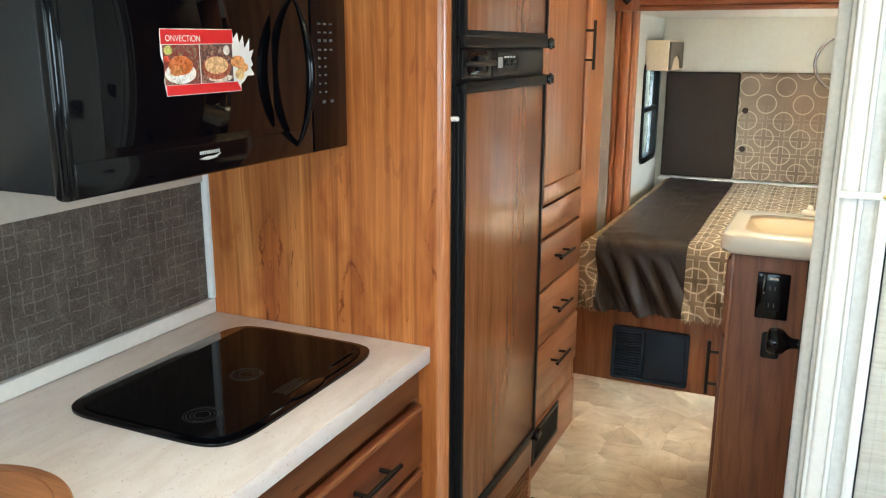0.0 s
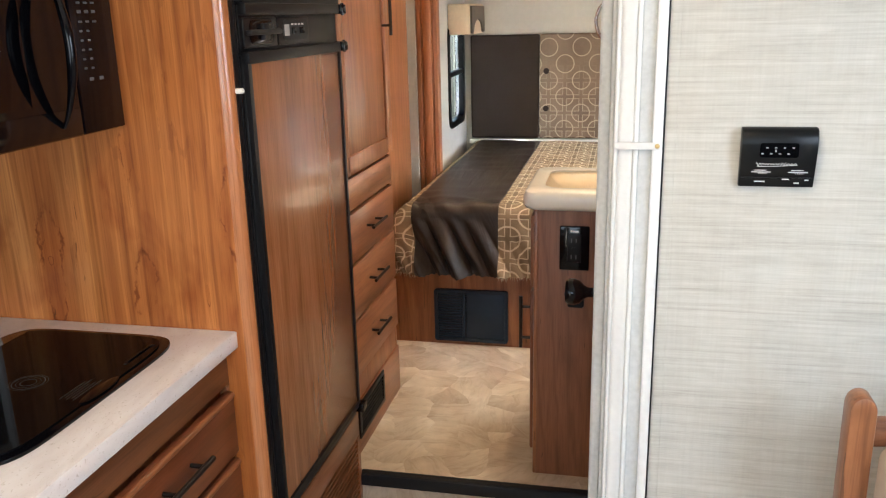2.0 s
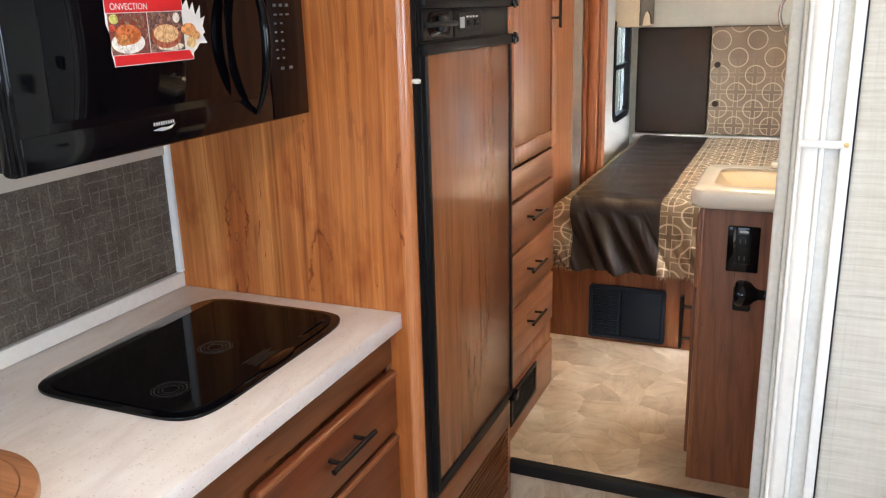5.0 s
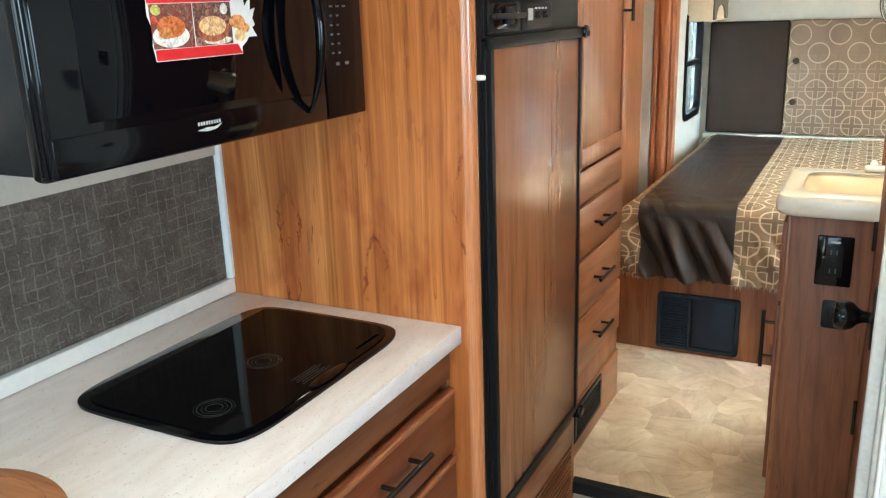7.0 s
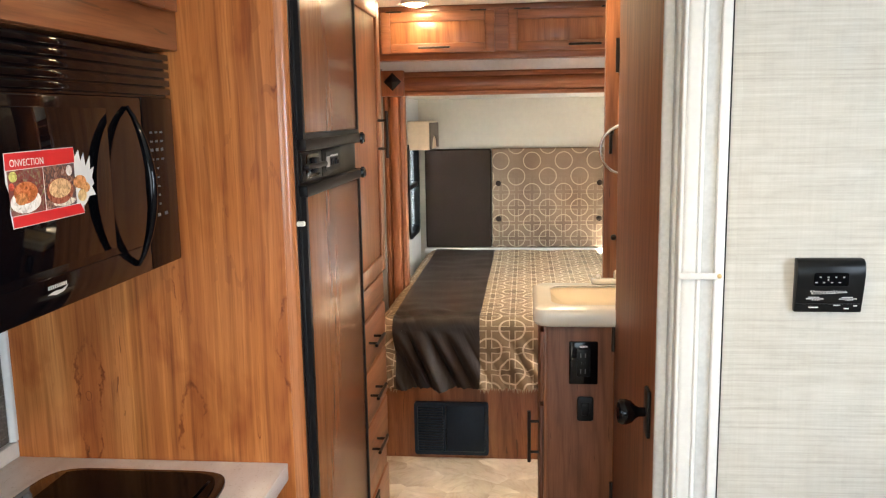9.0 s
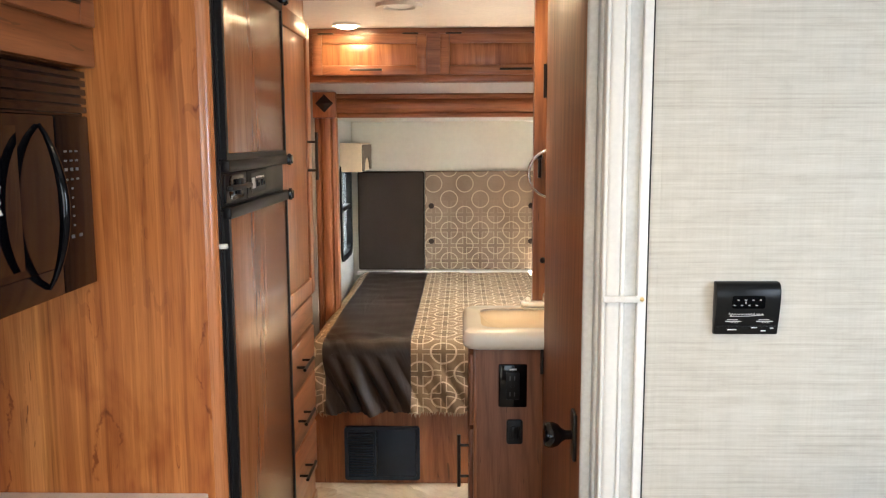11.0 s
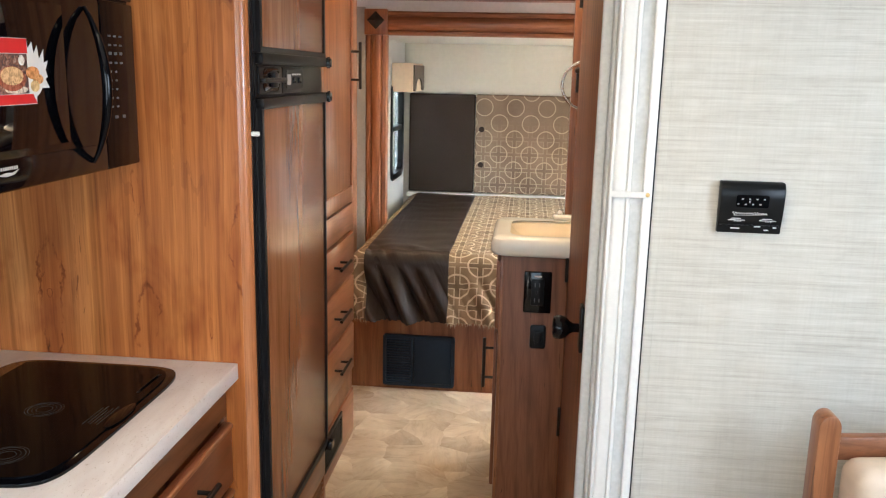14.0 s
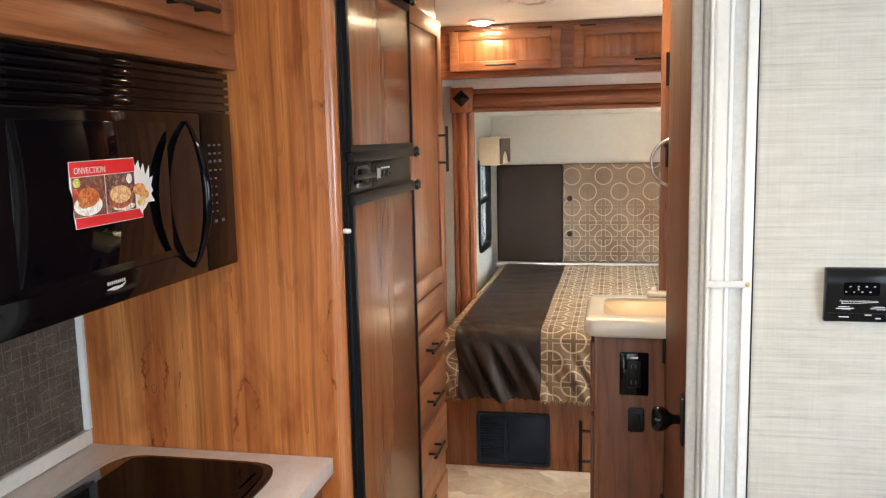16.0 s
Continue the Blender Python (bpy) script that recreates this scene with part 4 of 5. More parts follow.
food("garlic", (0.70, 0.66, 0.60), 1.008, 1.537, 0.008, 0.008, 0.0007)
words = bpy.data.curves.new("lettering", "FONT")
words.body, words.size, words.extrude, words.align_x = "ONVECTION", 0.0135, 0.0001, "LEFT"
wo = new("lettering", words)
wo.matrix_world = Matrix.Translation((F + 0.0006, 0.866, 1.5505)) @ Matrix(((0, 0, 1, 0), (1, 0, 0, 0), (0, 1, 0, 0), (0, 0, 0, 1)))
words.materials.append(PRINT)
wo.parent = st
wo.matrix_parent_inverse = st.matrix_world.inverted()
# cabinet above the microwave
up = thing("wall_cabinet", -1.0, 0.9, 1.74, "cherry wall cabinet above the microwave", "cabinet")
part("body", box(-1.20, -0.815, 0.30, 1.398, 1.738, TOP - 0.002), FRONT, up)
part("face_frame", join(box(-0.815, -0.795, 0.30, 1.398, 1.738, 1.812, 0.003), box(-0.815, -0.795, 1.372, 1.398, 1.812, TOP - 0.002, 0.002), box(-0.815, -0.795, 0.30, 0.64, 1.812, TOP - 0.002, 0.002)), FRONT_Y, up)
ud = slab_front(up, "door", -0.776, 0.65, 1.365, 1.806, TOP - 0.02, FRONT_Y, 0.019, FRONT, 0.055)
pull(ud, (-0.776, 1.155, 1.833), (0, 1, 0), (1, 0, 0), 0.16)

# ---- refrigerator ----
fr = thing("refrigerator", -0.85, 1.75, 0.40, "built-in refrigerator with black frame and cherry door panels", "refrigerator")
part("body", box(-1.15, -0.600, 1.436, 2.058, 0.395, 1.985), BLACK, fr)
part("frame", join(box(-0.601, -0.575, 1.436, 1.468, 0.395, 1.985, 0.004), box(-0.601, -0.580, 2.040, 2.058, 0.395, 1.985, 0.003), box(-0.601, -0.577, 1.468, 2.040, 0.395, 0.425, 0.003), box(-0.601, -0.577, 1.468, 2.040, 1.955, 1.985, 0.003)), SATIN, fr)
part("frame_bead", box(-0.576, -0.573, 1.455, 1.461, 0.40, 1.98, 0.001), BLACK, fr)
low = part("door", join(box(-0.600, -0.570, 1.472, 2.036, 0.430, 1.465, 0.004)), SATIN, fr)
part("panel", box(-0.5705, -0.5665, 1.492, 2.022, 0.448, 1.452, 0.001), DOOR, low, "glossy cherry door panel")
part("edge_strip", ring_frame([(1.473, 0.431), (2.035, 0.431), (2.035, 1.464), (1.473, 1.464)], [(1.489, 0.447), (2.023, 0.447), (2.023, 1.449), (1.489, 1.449)], "x", -0.572, -0.5615), SATIN, low)
frz = part("freezer_door", join(box(-0.600, -0.570, 1.472, 2.036, 1.565, 1.952, 0.004)), SATIN, fr)
part("panel", box(-0.5705, -0.5665, 1.492, 2.022, 1.578, 1.932, 0.001), DOOR, frz, "glossy cherry freezer panel")
part("edge_strip", ring_frame([(1.473, 1.566), (2.035, 1.566), (2.035, 1.951), (1.473, 1.951)], [(1.489, 1.577), (2.023, 1.577), (2.023, 1.934), (1.489, 1.934)], "x", -0.572, -0.5615), SATIN, frz)
ctl = part("control_strip", box(-0.600, -0.573, 1.472, 2.036, 1.468, 1.562, 0.003), BLACK, fr)
part("bar", box(-0.576, -0.556, 1.472, 2.045, 1.542, 1.566, 0.004), SATIN, ctl)
part("bar", box(-0.576, -0.556, 1.472, 2.045, 1.448, 1.472, 0.004), SATIN, ctl)
part("plate", box(-0.574, -0.568, 1.652, 1.835, 1.478, 1.538, 0.003), SATIN, ctl)
part("plate", box(-0.574, -0.568, 1.482, 1.645, 1.478, 1.538, 0.003), SATIN, ctl)
part("latch", prism(rounded(1.505, 1.625, 1.484, 1.534, 0.020), "x", -0.569, -0.5665, 0.001), GLOSS, ctl)
part("latch_bar", join(box(-0.567, -0.553, 1.484, 1.642, 1.503, 1.514, 0.004), box(-0.567, -0.556, 1.555, 1.585, 1.492, 1.526, 0.004)), RUBBER, ctl)
part("dial_window", prism(rounded(1.672, 1.822, 1.487, 1.531, 0.018), "x", -0.569, -0.5665), BLACK, ctl)
part("button", box(-0.568, -0.564, 1.682, 1.706, 1.497, 1.521, 0.001), DIMPRINT, ctl)
part("button", box(-0.568, -0.564, 1.725, 1.745, 1.500, 1.514, 0.001), GLOSS, ctl)
part("button", box(-0.568, -0.564, 1.770, 1.795, 1.500, 1.514, 0.001), GLOSS, ctl)
part("printed_mark", join(*[box(-0.567, -0.5655, 1.722 + 0.02 * k, 1.733 + 0.02 * k, 1.519, 1.523) for k in range(4)]), PRINT, ctl)
for z in (1.553, 1.461, 0.425, 1.965):
    part("hinge", join(box(-0.578, -0.548, 2.020, 2.056, z - 0.012, z + 0.012, 0.003), rod((-0.556, 2.046, z - 0.015), (-0.556, 2.046, z + 0.015), 0.004)), GLOSS, fr)
fr.location.x -= 0.0165
kick = thing("fridge_base_panel", -0.6, 1.75, 0.0, "cherry panel with louvred vent below the refrigerator", "panel")
part("board", join(box(-0.62, -0.594, 1.434, 2.056, 0.002, 0.10, 0.002), box(-0.62, -0.594, 1.434, 2.056, 0.32, 0.393, 0.002), box(-0.62, -0.594, 1.434, 1.62, 0.10, 0.32), box(-0.62, -0.594, 2.035, 2.056, 0.10, 0.32)), FRONT_Y, kick)
for k in range(14):
    part("slat", prism([(-0.612, 0.105 + 0.0155 * k), (-0.596, 0.112 + 0.0155 * k), (-0.596, 0.116 + 0.0155 * k), (-0.612, 0.109 + 0.0155 * k)], "y", 1.62, 2.035), FRONT_Y, kick)
part("backing", box(-0.66, -0.655, 1.436, 2.056, 0.002, 0.39), BLACK, kick)
single("fridge_top_panel", box(-0.62, -0.592, 1.434, 2.058, 1.988, TOP - 0.001, 0.002), FRONT_Y, "cherry filler board above the refrigerator", "panel")

# ---- tall pantry cabinet ----
tall = thing("pantry_cabinet", -0.75, 2.35, FLOOR, "tall cherry pantry cabinet with drawers below a door", "cabinet")
part("body", box(-0.90, -0.652, 2.062, 2.662, FLOOR, TOP - 0.002), PANEL, tall)
part("face_frame", join(box(-0.652, -0.640, 2.062, 2.150, 0.36, TOP - 0.002, 0.002), box(-0.652, -0.640, 2.645, 2.662, 0.36, TOP - 0.002, 0.002), box(-0.652, -0.640, 2.150, 2.645, 1.985, TOP - 0.002, 0.002), box(-0.652, -0.640, 2.150, 2.645, 0.36, 0.44, 0.002)), FRONT, tall)
td = slab_front(tall, "door", -0.622, 2.135, 2.650, 1.085, 1.985, FRONT, 0.018, FRONT, 0.055)
pull(td, (-0.622, 2.575, 1.55), (0, 0, 1), (1, 0, 0), 0.155)
slab_front(tall, "false_front", -0.632, 2.140, 2.650, 0.975, 1.072, FRONT_Y, 0.012)
for z0, z1, h in ((0.812, 0.966, 0.898), (0.632, 0.803, 0.724), (0.446, 0.623, 0.543)):
    d = slab_front(tall, "drawer", -0.630, 2.135, 2.655, z0, z1, FRONT_Y, 0.020)
    pull(d, (-0.630, 2.39, h), (0, 1, 0), (1, 0, 0), 0.15)
part("base_board", box(-0.652, -0.634, 2.062, 2.662, FLOOR, 0.36, 0.001), FRONT_Y, tall)
vent = thing("floor_vent", -0.6340, 2.31, 0.25, "black louvred heating vent in the pantry base", "vent")
part("frame", join(box(-0.6350, -0.6280, 2.17, 2.45, 0.338, 0.355, 0.002), box(-0.6350, -0.6280, 2.17, 2.45, 0.238, 0.255, 0.002), box(-0.6350, -0.6280, 2.17, 2.19, 0.255, 0.338, 0.001), box(-0.6350, -0.6280, 2.43, 2.45, 0.255, 0.338, 0.001)), SATIN, vent)
part("backing", box(-0.6348, -0.6335, 2.19, 2.43, 0.255, 0.338), BLACK, vent)
for k in range(6):
    part("slat", box(-0.6340, -0.6290, 2.19, 2.43, 0.260 + 0.013 * k, 0.265 + 0.013 * k, 0.001), SATIN, vent)

# ---- folding door, stacked open ----
fold = thing("folding_door", 0.16, 1.34, 0, "white pleated folding door stacked open behind a strap", "door")
for x0, x1, y, depth, m in ((0.1100, 0.1300, 1.362, 0.006, PLEAT), (0.1295, 0.1375, 1.345, 0.006, PLEAT), (0.1368, 0.1445, 1.322, 0.004, VINYLWHITE), (0.1440, 0.1700, 1.3205, 0.005, VINYLWHITE), (0.1695, 0.1775, 1.3190, 0.003, WHITE), (0.1775, 0.1996, 1.3245, 0.001, PLEAT)):
    w = (x1 - x0) / 2
    pts = [(x0 + w + w * math.copysign(abs(math.cos(math.pi + math.pi * i / 12)) ** 0.6, math.cos(math.pi + math.pi * i / 12)), y + depth - depth * math.sin(math.pi * i / 12)) for i in range(13)]
    part("pleat", prism(pts + [(x1, 1.374), (x0, 1.374)], "z", 0.01, TOP - 0.005), m, fold)
# black strip put in for the shadow of the gap beside the post
part("dark_gap", box(0.2164, 0.2188, 1.3180, 1.374, 0.01, TOP - 0.005), BLACK, fold)
part("lead_post", box(0.1996, 0.2163, 1.315, 1.374, 0.01, TOP - 0.005, 0.003), WHITE, fold)
part("strap", box(0.1390, 0.2125, 1.3125, 1.3148, 1.3125, 1.3245, 0.001), VINYLWHITE, fold)
part("snap", tube([(0.2078, 1.3126, 1.3185), (0.2078, 1.3108, 1.3185), (0.2078, 1.3098, 1.3185)], [0.0042, 0.0038, 0.002], 16), BRASS, fold, "small brass snap button")
part("track", box(0.110, 0.2163, 1.315, 1.374, TOP - 0.004, TOP - 0.001), WHITE, fold)

# ---- thermostat ----
th = thing("thermostat", 0.396, 1.29, 1.255, "black wall thermostat with sliders and white print", "thermostat")
part("housing", prism([(1.2995, 1.2545), (1.2895, 1.2545), (1.2875, 1.262), (1.2865, 1.270), (1.2850, 1.2735), (1.2800, 1.300), (1.2770, 1.322), (1.2775, 1.336), (1.2815, 1.346), (1.2880, 1.350), (1.2995, 1.350)], "x", 0.338, 0.4525, 0.002), THERMO, th)
part("lip", box(0.342, 0.4485, 1.2845, 1.2875, 1.2690, 1.2705, 0.0005), BLACK, th)
part("scale_window", prism(rounded(0.366, 0.424, 1.304, 1.327, 0.004), "y", 1.2765, 1.283), HOBGLASS, th)
part("slider", box(0.3885, 0.3905, 1.2756, 1.2775, 1.313, 1.3165), DIMPRINT, th)
for k in range(4):
    part("printed_mark", box(0.375 + 0.013 * k, 0.3782 + 0.013 * k, 1.2760, 1.2775, 1.3187, 1.3203), DIMPRINT, th)
    part("printed_mark", box(0.368 + 0.013 * k, 0.3715 + 0.013 * k, 1.2760, 1.2775, 1.3092, 1.3108), DIMPRINT, th)
# slanted strokes in place of the maker's script
part("logo_stroke", tube([(0.362 + 0.062 * k / 60, 1.2812, 1.2925 + (0.0035 if k < 6 or 36 < k < 44 else 0.0016) * math.sin(k * 1.35)) for k in range(61)], 0.00045, 5), PRINT, th)
part("logo_stroke", tube([(0.364, 1.2818, 1.2885), (0.395, 1.2818, 1.2892), (0.424, 1.2815, 1.2915)], 0.0004, 5), PRINT, th)
for x0, w in ((0.356, 0.031), (0.412, 0.031)):
    for dx, z, ww in ((0.004, 1.2818, 0.6), (0.0, 1.2788, 0.95)):
        part("printed_mark", box(x0 + dx, x0 + dx + w * ww, 1.2830, 1.2850, z, z + 0.0011), PRINT, th)
    for k in range(5):
        part("printed_mark", box(x0 + 0.011 + 0.0028 * k, x0 + 0.0118 + 0.0028 * k, 1.2838, 1.2855, 1.2762, 1.2782), PRINT, th)
for x0, w, z in ((0.362, 0.016, 1.2625), (0.404, 0.011, 1.2665), (0.422, 0.008, 1.2605), (0.438, 0.006, 1.2655)):
    part("printed_mark", box(x0, x0 + w, 1.2858, 1.2880, z, z + 0.0018), PRINT, th)
th.location.y += 0.0253

# ---- vanity with washbasin ----
van = thing("vanity_cabinet", 0.1, 2.33, FLOOR, "cherry vanity cabinet under the washbasin", "cabinet")
part("end_panel", box(-0.076, 0.116, 2.154, 2.166, FLOOR, 1.008, 0.001), DARKW, van)
part("corner_stile", box(-0.082, -0.070, 2.152, 2.168, FLOOR, 1.008, 0.004), FRONT, van)
part("body", box(-0.074, 0.60, 2.166, 2.50, FLOOR, 1.006), FRONT, van)
vd = slab_front(van, "door", -0.076, 2.176, 2.47, 0.255, 0.762, DARKW, 0.018)
pull(vd, (-0.094, 2.20, 0.655), (0, 0, 1), (-1, 0, 0), 0.16, stand=0.03)
slab_front(van, "false_front", -0.076, 2.176, 2.47, 0.772, 0.985, DARKW, 0.018)
basin = thing("washbasin", 0.1, 2.33, 1.008, "cream acrylic washbasin on the vanity", "washbasin")


def basin_top():
    """A thick rounded slab with a bowl let into it."""
    outer_ = rounded(-0.112, 0.58, 2.122, 2.500, 0.035, 8)
    hole = rounded(-0.066, 0.53, 2.166, 2.448, 0.05, 8)
    n = len(outer_)
    bm = bmesh.new()

    def level(outline, z, shrink=0.0):
        cx, cy = 0.234, 2.312
        out = []
        for a, b in outline:
            da, db = a - cx, b - cy
            out.append(bm.verts.new((a - math.copysign(min(shrink, abs(da)), da), b - math.copysign(min(shrink, abs(db)), db), z)))
        return out

    loops = [level(outer_, 1.009, 0.018), level(outer_, 1.014, 0.006), level(outer_, 1.024), level(outer_, 1.046), level(outer_, 1.060, 0.005), level(outer_, 1.067, 0.016),
             level(hole, 1.066, -0.008), level(hole, 1.062), level(hole, 1.058, 0.004)]
    for a, b in zip(loops, loops[1:]):
        for i in range(n):
            bm.faces.new((a[i], a[(i + 1) % n], b[(i + 1) % n], b[i]))
    bmesh.ops.recalc_face_normals(bm, faces=bm.faces[:])
    low_ = bmesh.new()
    rings = []
    for s, z in ((0.003, 1.059), (0.012, 1.053), (0.026, 1.040), (0.046, 1.030), (0.075, 1.026)):
        cx, cy = 0.234, 2.312
        rings.append([low_.verts.new((a - math.copysign(min(s, abs(a - cx)), a - cx), b - math.copysign(min(s, abs(b - cy)), b - cy), z)) for a, b in hole])
    for a, b in zip(rings, rings[1:]):
        for i in range(n):
            low_.faces.new((a[i], b[i], b[(i + 1) % n], a[(i + 1) % n]))
    low_.faces.new(rings[-1])
    bmesh.ops.recalc_face_normals(low_, faces=low_.faces[:])
    return bm, low_


rim, bowl = basin_top()
part("rim", rim, SINK, basin)
part("bowl", bowl, BASIN, basin)
tap = thing("tap", 0.15, 2.46, 1.067, "white two-handle tap behind the washbasin", "tap")
part("base", box(0.075, 0.235, 2.455, 2.490, 1.067, 1.084, 0.007, 3), SINK, tap)
part("spout", tube([(0.155, 2.47, 1.08), (0.155, 2.46, 1.105), (0.155, 2.43, 1.113), (0.155, 2.40, 1.10)], 0.010, 12), SINK, tap)
for x in (0.098, 0.212):
    part("lever", tube([(x, 2.47, 1.083), (x, 2.47, 1.090), (x, 2.466, 1.094)], [0.010, 0.010, 0.007], 14), SINK, tap)
out = thing("power_outlet", 0.031, 2.15, 0.84, "black double power socket on the vanity end", "outlet")
part("plate", box(-0.010, 0.072, 2.144, 2.1535, 0.838, 0.965, 0.004), GLOSS, out)
part("insert", box(0.012, 0.050, 2.1415, 2.145, 0.862, 0.942, 0.002), BLACK, out)
for x in (0.0265, 0.0335):
    part("test_button", box(x - 0.0022, x + 0.0022, 2.1402, 2.1418, 0.8985, 0.9055, 0.0005), BLACK, out)
for z in (0.878, 0.925):
    for x in (0.023, 0.036):
        part("slot", box(x - 0.0015, x + 0.0015, 2.1410, 2.1418, z - 0.006, z + 0.006), GREYPRINT, out)
part("printed_mark", box(0.020, 0.042, 2.1436, 2.1445, 0.948, 0.953), PRINT, out)
sw = thing("light_switch", 0.038, 2.15, 0.73, "black rocker switch on the vanity end", "switch")
part("plate", prism(rounded(0.014, 0.061, 0.727, 0.800, 0.008), "y", 2.146, 2.1535, 0.002), BLACK, sw)
part("rocker", box(0.026, 0.049, 2.142, 2.147, 0.745, 0.782, 0.002), BLACK, sw)
tr = thing("towel_ring", 0.14, 2.15, 1.44, "brushed nickel towel ring beside the bathroom door", "towel ring")
part("mount", tube([(0.140, 2.1505, 1.574), (0.140, 2.160, 1.574), (0.140, 2.174, 1.574)], [0.016, 0.010, 0.008], 16), CHROME, tr)
part("ring", tube([(0.140 + 0.067 * math.sin(k * math.pi / 24), 2.170 + 0.006 * (1 - math.cos(k * math.pi / 24)) / 2, 1.507 + 0.067 * math.cos(k * math.pi / 24)) for k in range(48)], 0.0042, 10, True), CHROME, tr)
single("robe_hook", join(tube([(0.134, 2.5015, 1.549), (0.134, 2.490, 1.549), (0.134, 2.484, 1.549)], [0.011, 0.009, 0.005], 14), box(0.129, 0.139, 2.494, 2.5015, 1.48, 1.56, 0.002)), BRONZE, "small dark hook on the partition", "hook")
single("robe_hook", tube([(0.148, 2.5015, 1.213), (0.148, 2.494, 1.213), (0.148, 2.490, 1.213)], [0.010, 0.009, 0.005], 14), BRONZE, "small dark stud on the partition", "hook")

# ---- bed ----
bed = thing("bed_platform", 0.0, 3.9, FLOOR, "cherry bed platform with a board front", "bed")
part("front_board", box(-0.843, 1.04, 3.117, 3.135, FLOOR, 0.55, 0.001), FRONT, bed)
part("platform", box(-0.76, 0.82, 3.136, 4.78, 0.452, 0.55), FRONT, bed)
pc = thing("power_centre", -0.44, 3.11, 0.20, "charcoal power converter with louvred half in the bed base", "power converter")
part("frame", ring_frame(rounded(-0.598, -0.288, 0.204, 0.432, 0.012), rounded(-0.584, -0.302, 0.218, 0.418, 0.008), "y", 3.100, 3.1165), NAVY, pc)
part("backing", box(-0.59, -0.296, 3.110, 3.1165, 0.21, 0.426), BLACK, pc)
part("door", box(-0.463, -0.303, 3.102, 3.110, 0.219, 0.417, 0.003), NAVY, pc)
for k in range(17):
    part("louvre", box(-0.583, -0.479, 3.103, 3.110, 0.221 + 0.0116 * k, 0.228 + 0.0116 * k, 0.001), NAVY, pc)
part("divider", box(-0.478, -0.467, 3.1005, 3.110, 0.219, 0.417, 0.002), NAVY, pc)
mattress = single("mattress", box(-0.735, 0.76, 3.10, 4.77, 0.551, 0.785, 0.05, 4), SLIDEWALL, "white mattress under the bedspread", "mattress")
spread = thing("bedspread", 0.0, 3.9, 0.79, "brown and circle-patterned bedspread hanging over the foot", "bedspread")


HEM = []


def drape(x0, x1, lift, nx, ny):
    """A strip of the cover: along the top to the foot, round the edge and down."""
    bm = bmesh.new()
    length, edge, drop = 1.70, 3.105, 0.235
    rows = []
    for j in range(ny + 1):
        k = j / ny   # two thirds of the rows lie on the hanging part
        s = -length + (length - 0.10) * k / 0.35 if k < 0.35 else -0.10 + (drop + 0.15) * (k - 0.35) / 0.65
        row = []
        for i in range(nx + 1):
            x = x0 + (x1 - x0) * i / nx
            n1 = noise.noise((x * 5.0, s * 2.2, 1.7)) * 0.006 + noise.noise((x * 6 + s * 3, s * 16, 6.1)) * 0.004
            n1 += (abs(noise.noise((x * 9 - s * 5, s * 4, 3.3))) - 0.2) * 0.026 * math.exp(-((s + 0.02) / 0.16) ** 2) * (1.0 if x1 < 0 else 0.35)
            dl = max(0.0, min(1.0, (x + 0.775) / 0.10))
            side = -0.09 * (1 - dl) ** 1.6
            if s < -0.03:
                y, z, out_ = edge - s - 0.03, 0.800 + n1 + side, 0.0
            elif s < 0.05:
                w = (s + 0.03) / 0.08 * math.pi / 2
                y, z = edge - 0.05 * math.sin(w) + 0.0, 0.800 - 0.05 * (1 - math.cos(w)) + n1 + side
            else:
                q = (s - 0.05) / drop
                w2 = x - 0.5 * (s - 0.05)
                fold_ = (abs(noise.noise((w2 * 13, s * 1.2, 4.0))) - 0.22) * 0.13 + noise.noise((w2 * 26, s * 4, 9.0)) * 0.030 + noise.noise((x * 40, s * 22, 5.0)) * 0.002
                fold_ *= 1.0 - 0.6 * max(0.0, min(1.0, (x + 0.45) / 0.11)) if x1 < 0 else 0.4
                y = edge - 0.05 - 0.012 * q - fold_ * min(1.0, 1.6 * q) * (1 - 0.25 * q) + side * 0.0
                z = 0.75 - (drop - 0.007 * noise.noise((x * 7, 0, 2.0)) - 0.008 * noise.noise((x * 80, 0, 5.0))) * q + side * (1 - q)
                x = x + 0.045 * q * max(0.0, (-0.45 - x)) * 2 * (1 if x < -0.45 else 0)
            row.append(bm.verts.new((x, y - (lift if s >= 0.0 else 0.0), z + (lift if s < 0.05 else 0.0))))
        rows.append(row)
    HEM.append([v.co.copy() for v in rows[-1]])
    for a, b in zip(rows, rows[1:]):
        for i in range(nx):
            bm.faces.new((a[i], a[i + 1], b[i + 1], b[i]))
    bmesh.ops.recalc_face_normals(bm, faces=bm.faces[:])
    bmesh.ops.solidify(bm, geom=bm.faces[:], thickness=-0.004)
    return bm


part("patterned_panel", drape(-0.775, -0.668, 0.0, 14, 110), BEDCLOTH, spread, "tan circle-patterned cloth")
part("dark_panel", drape(-0.672, -0.318, 0.003, 84, 150), LEATHER, spread, "dark brown faux leather band")
part("patterned_panel", drape(-0.322, 0.80, 0.0, 110, 110), BEDCLOTH, spread, "tan circle-patterned cloth")


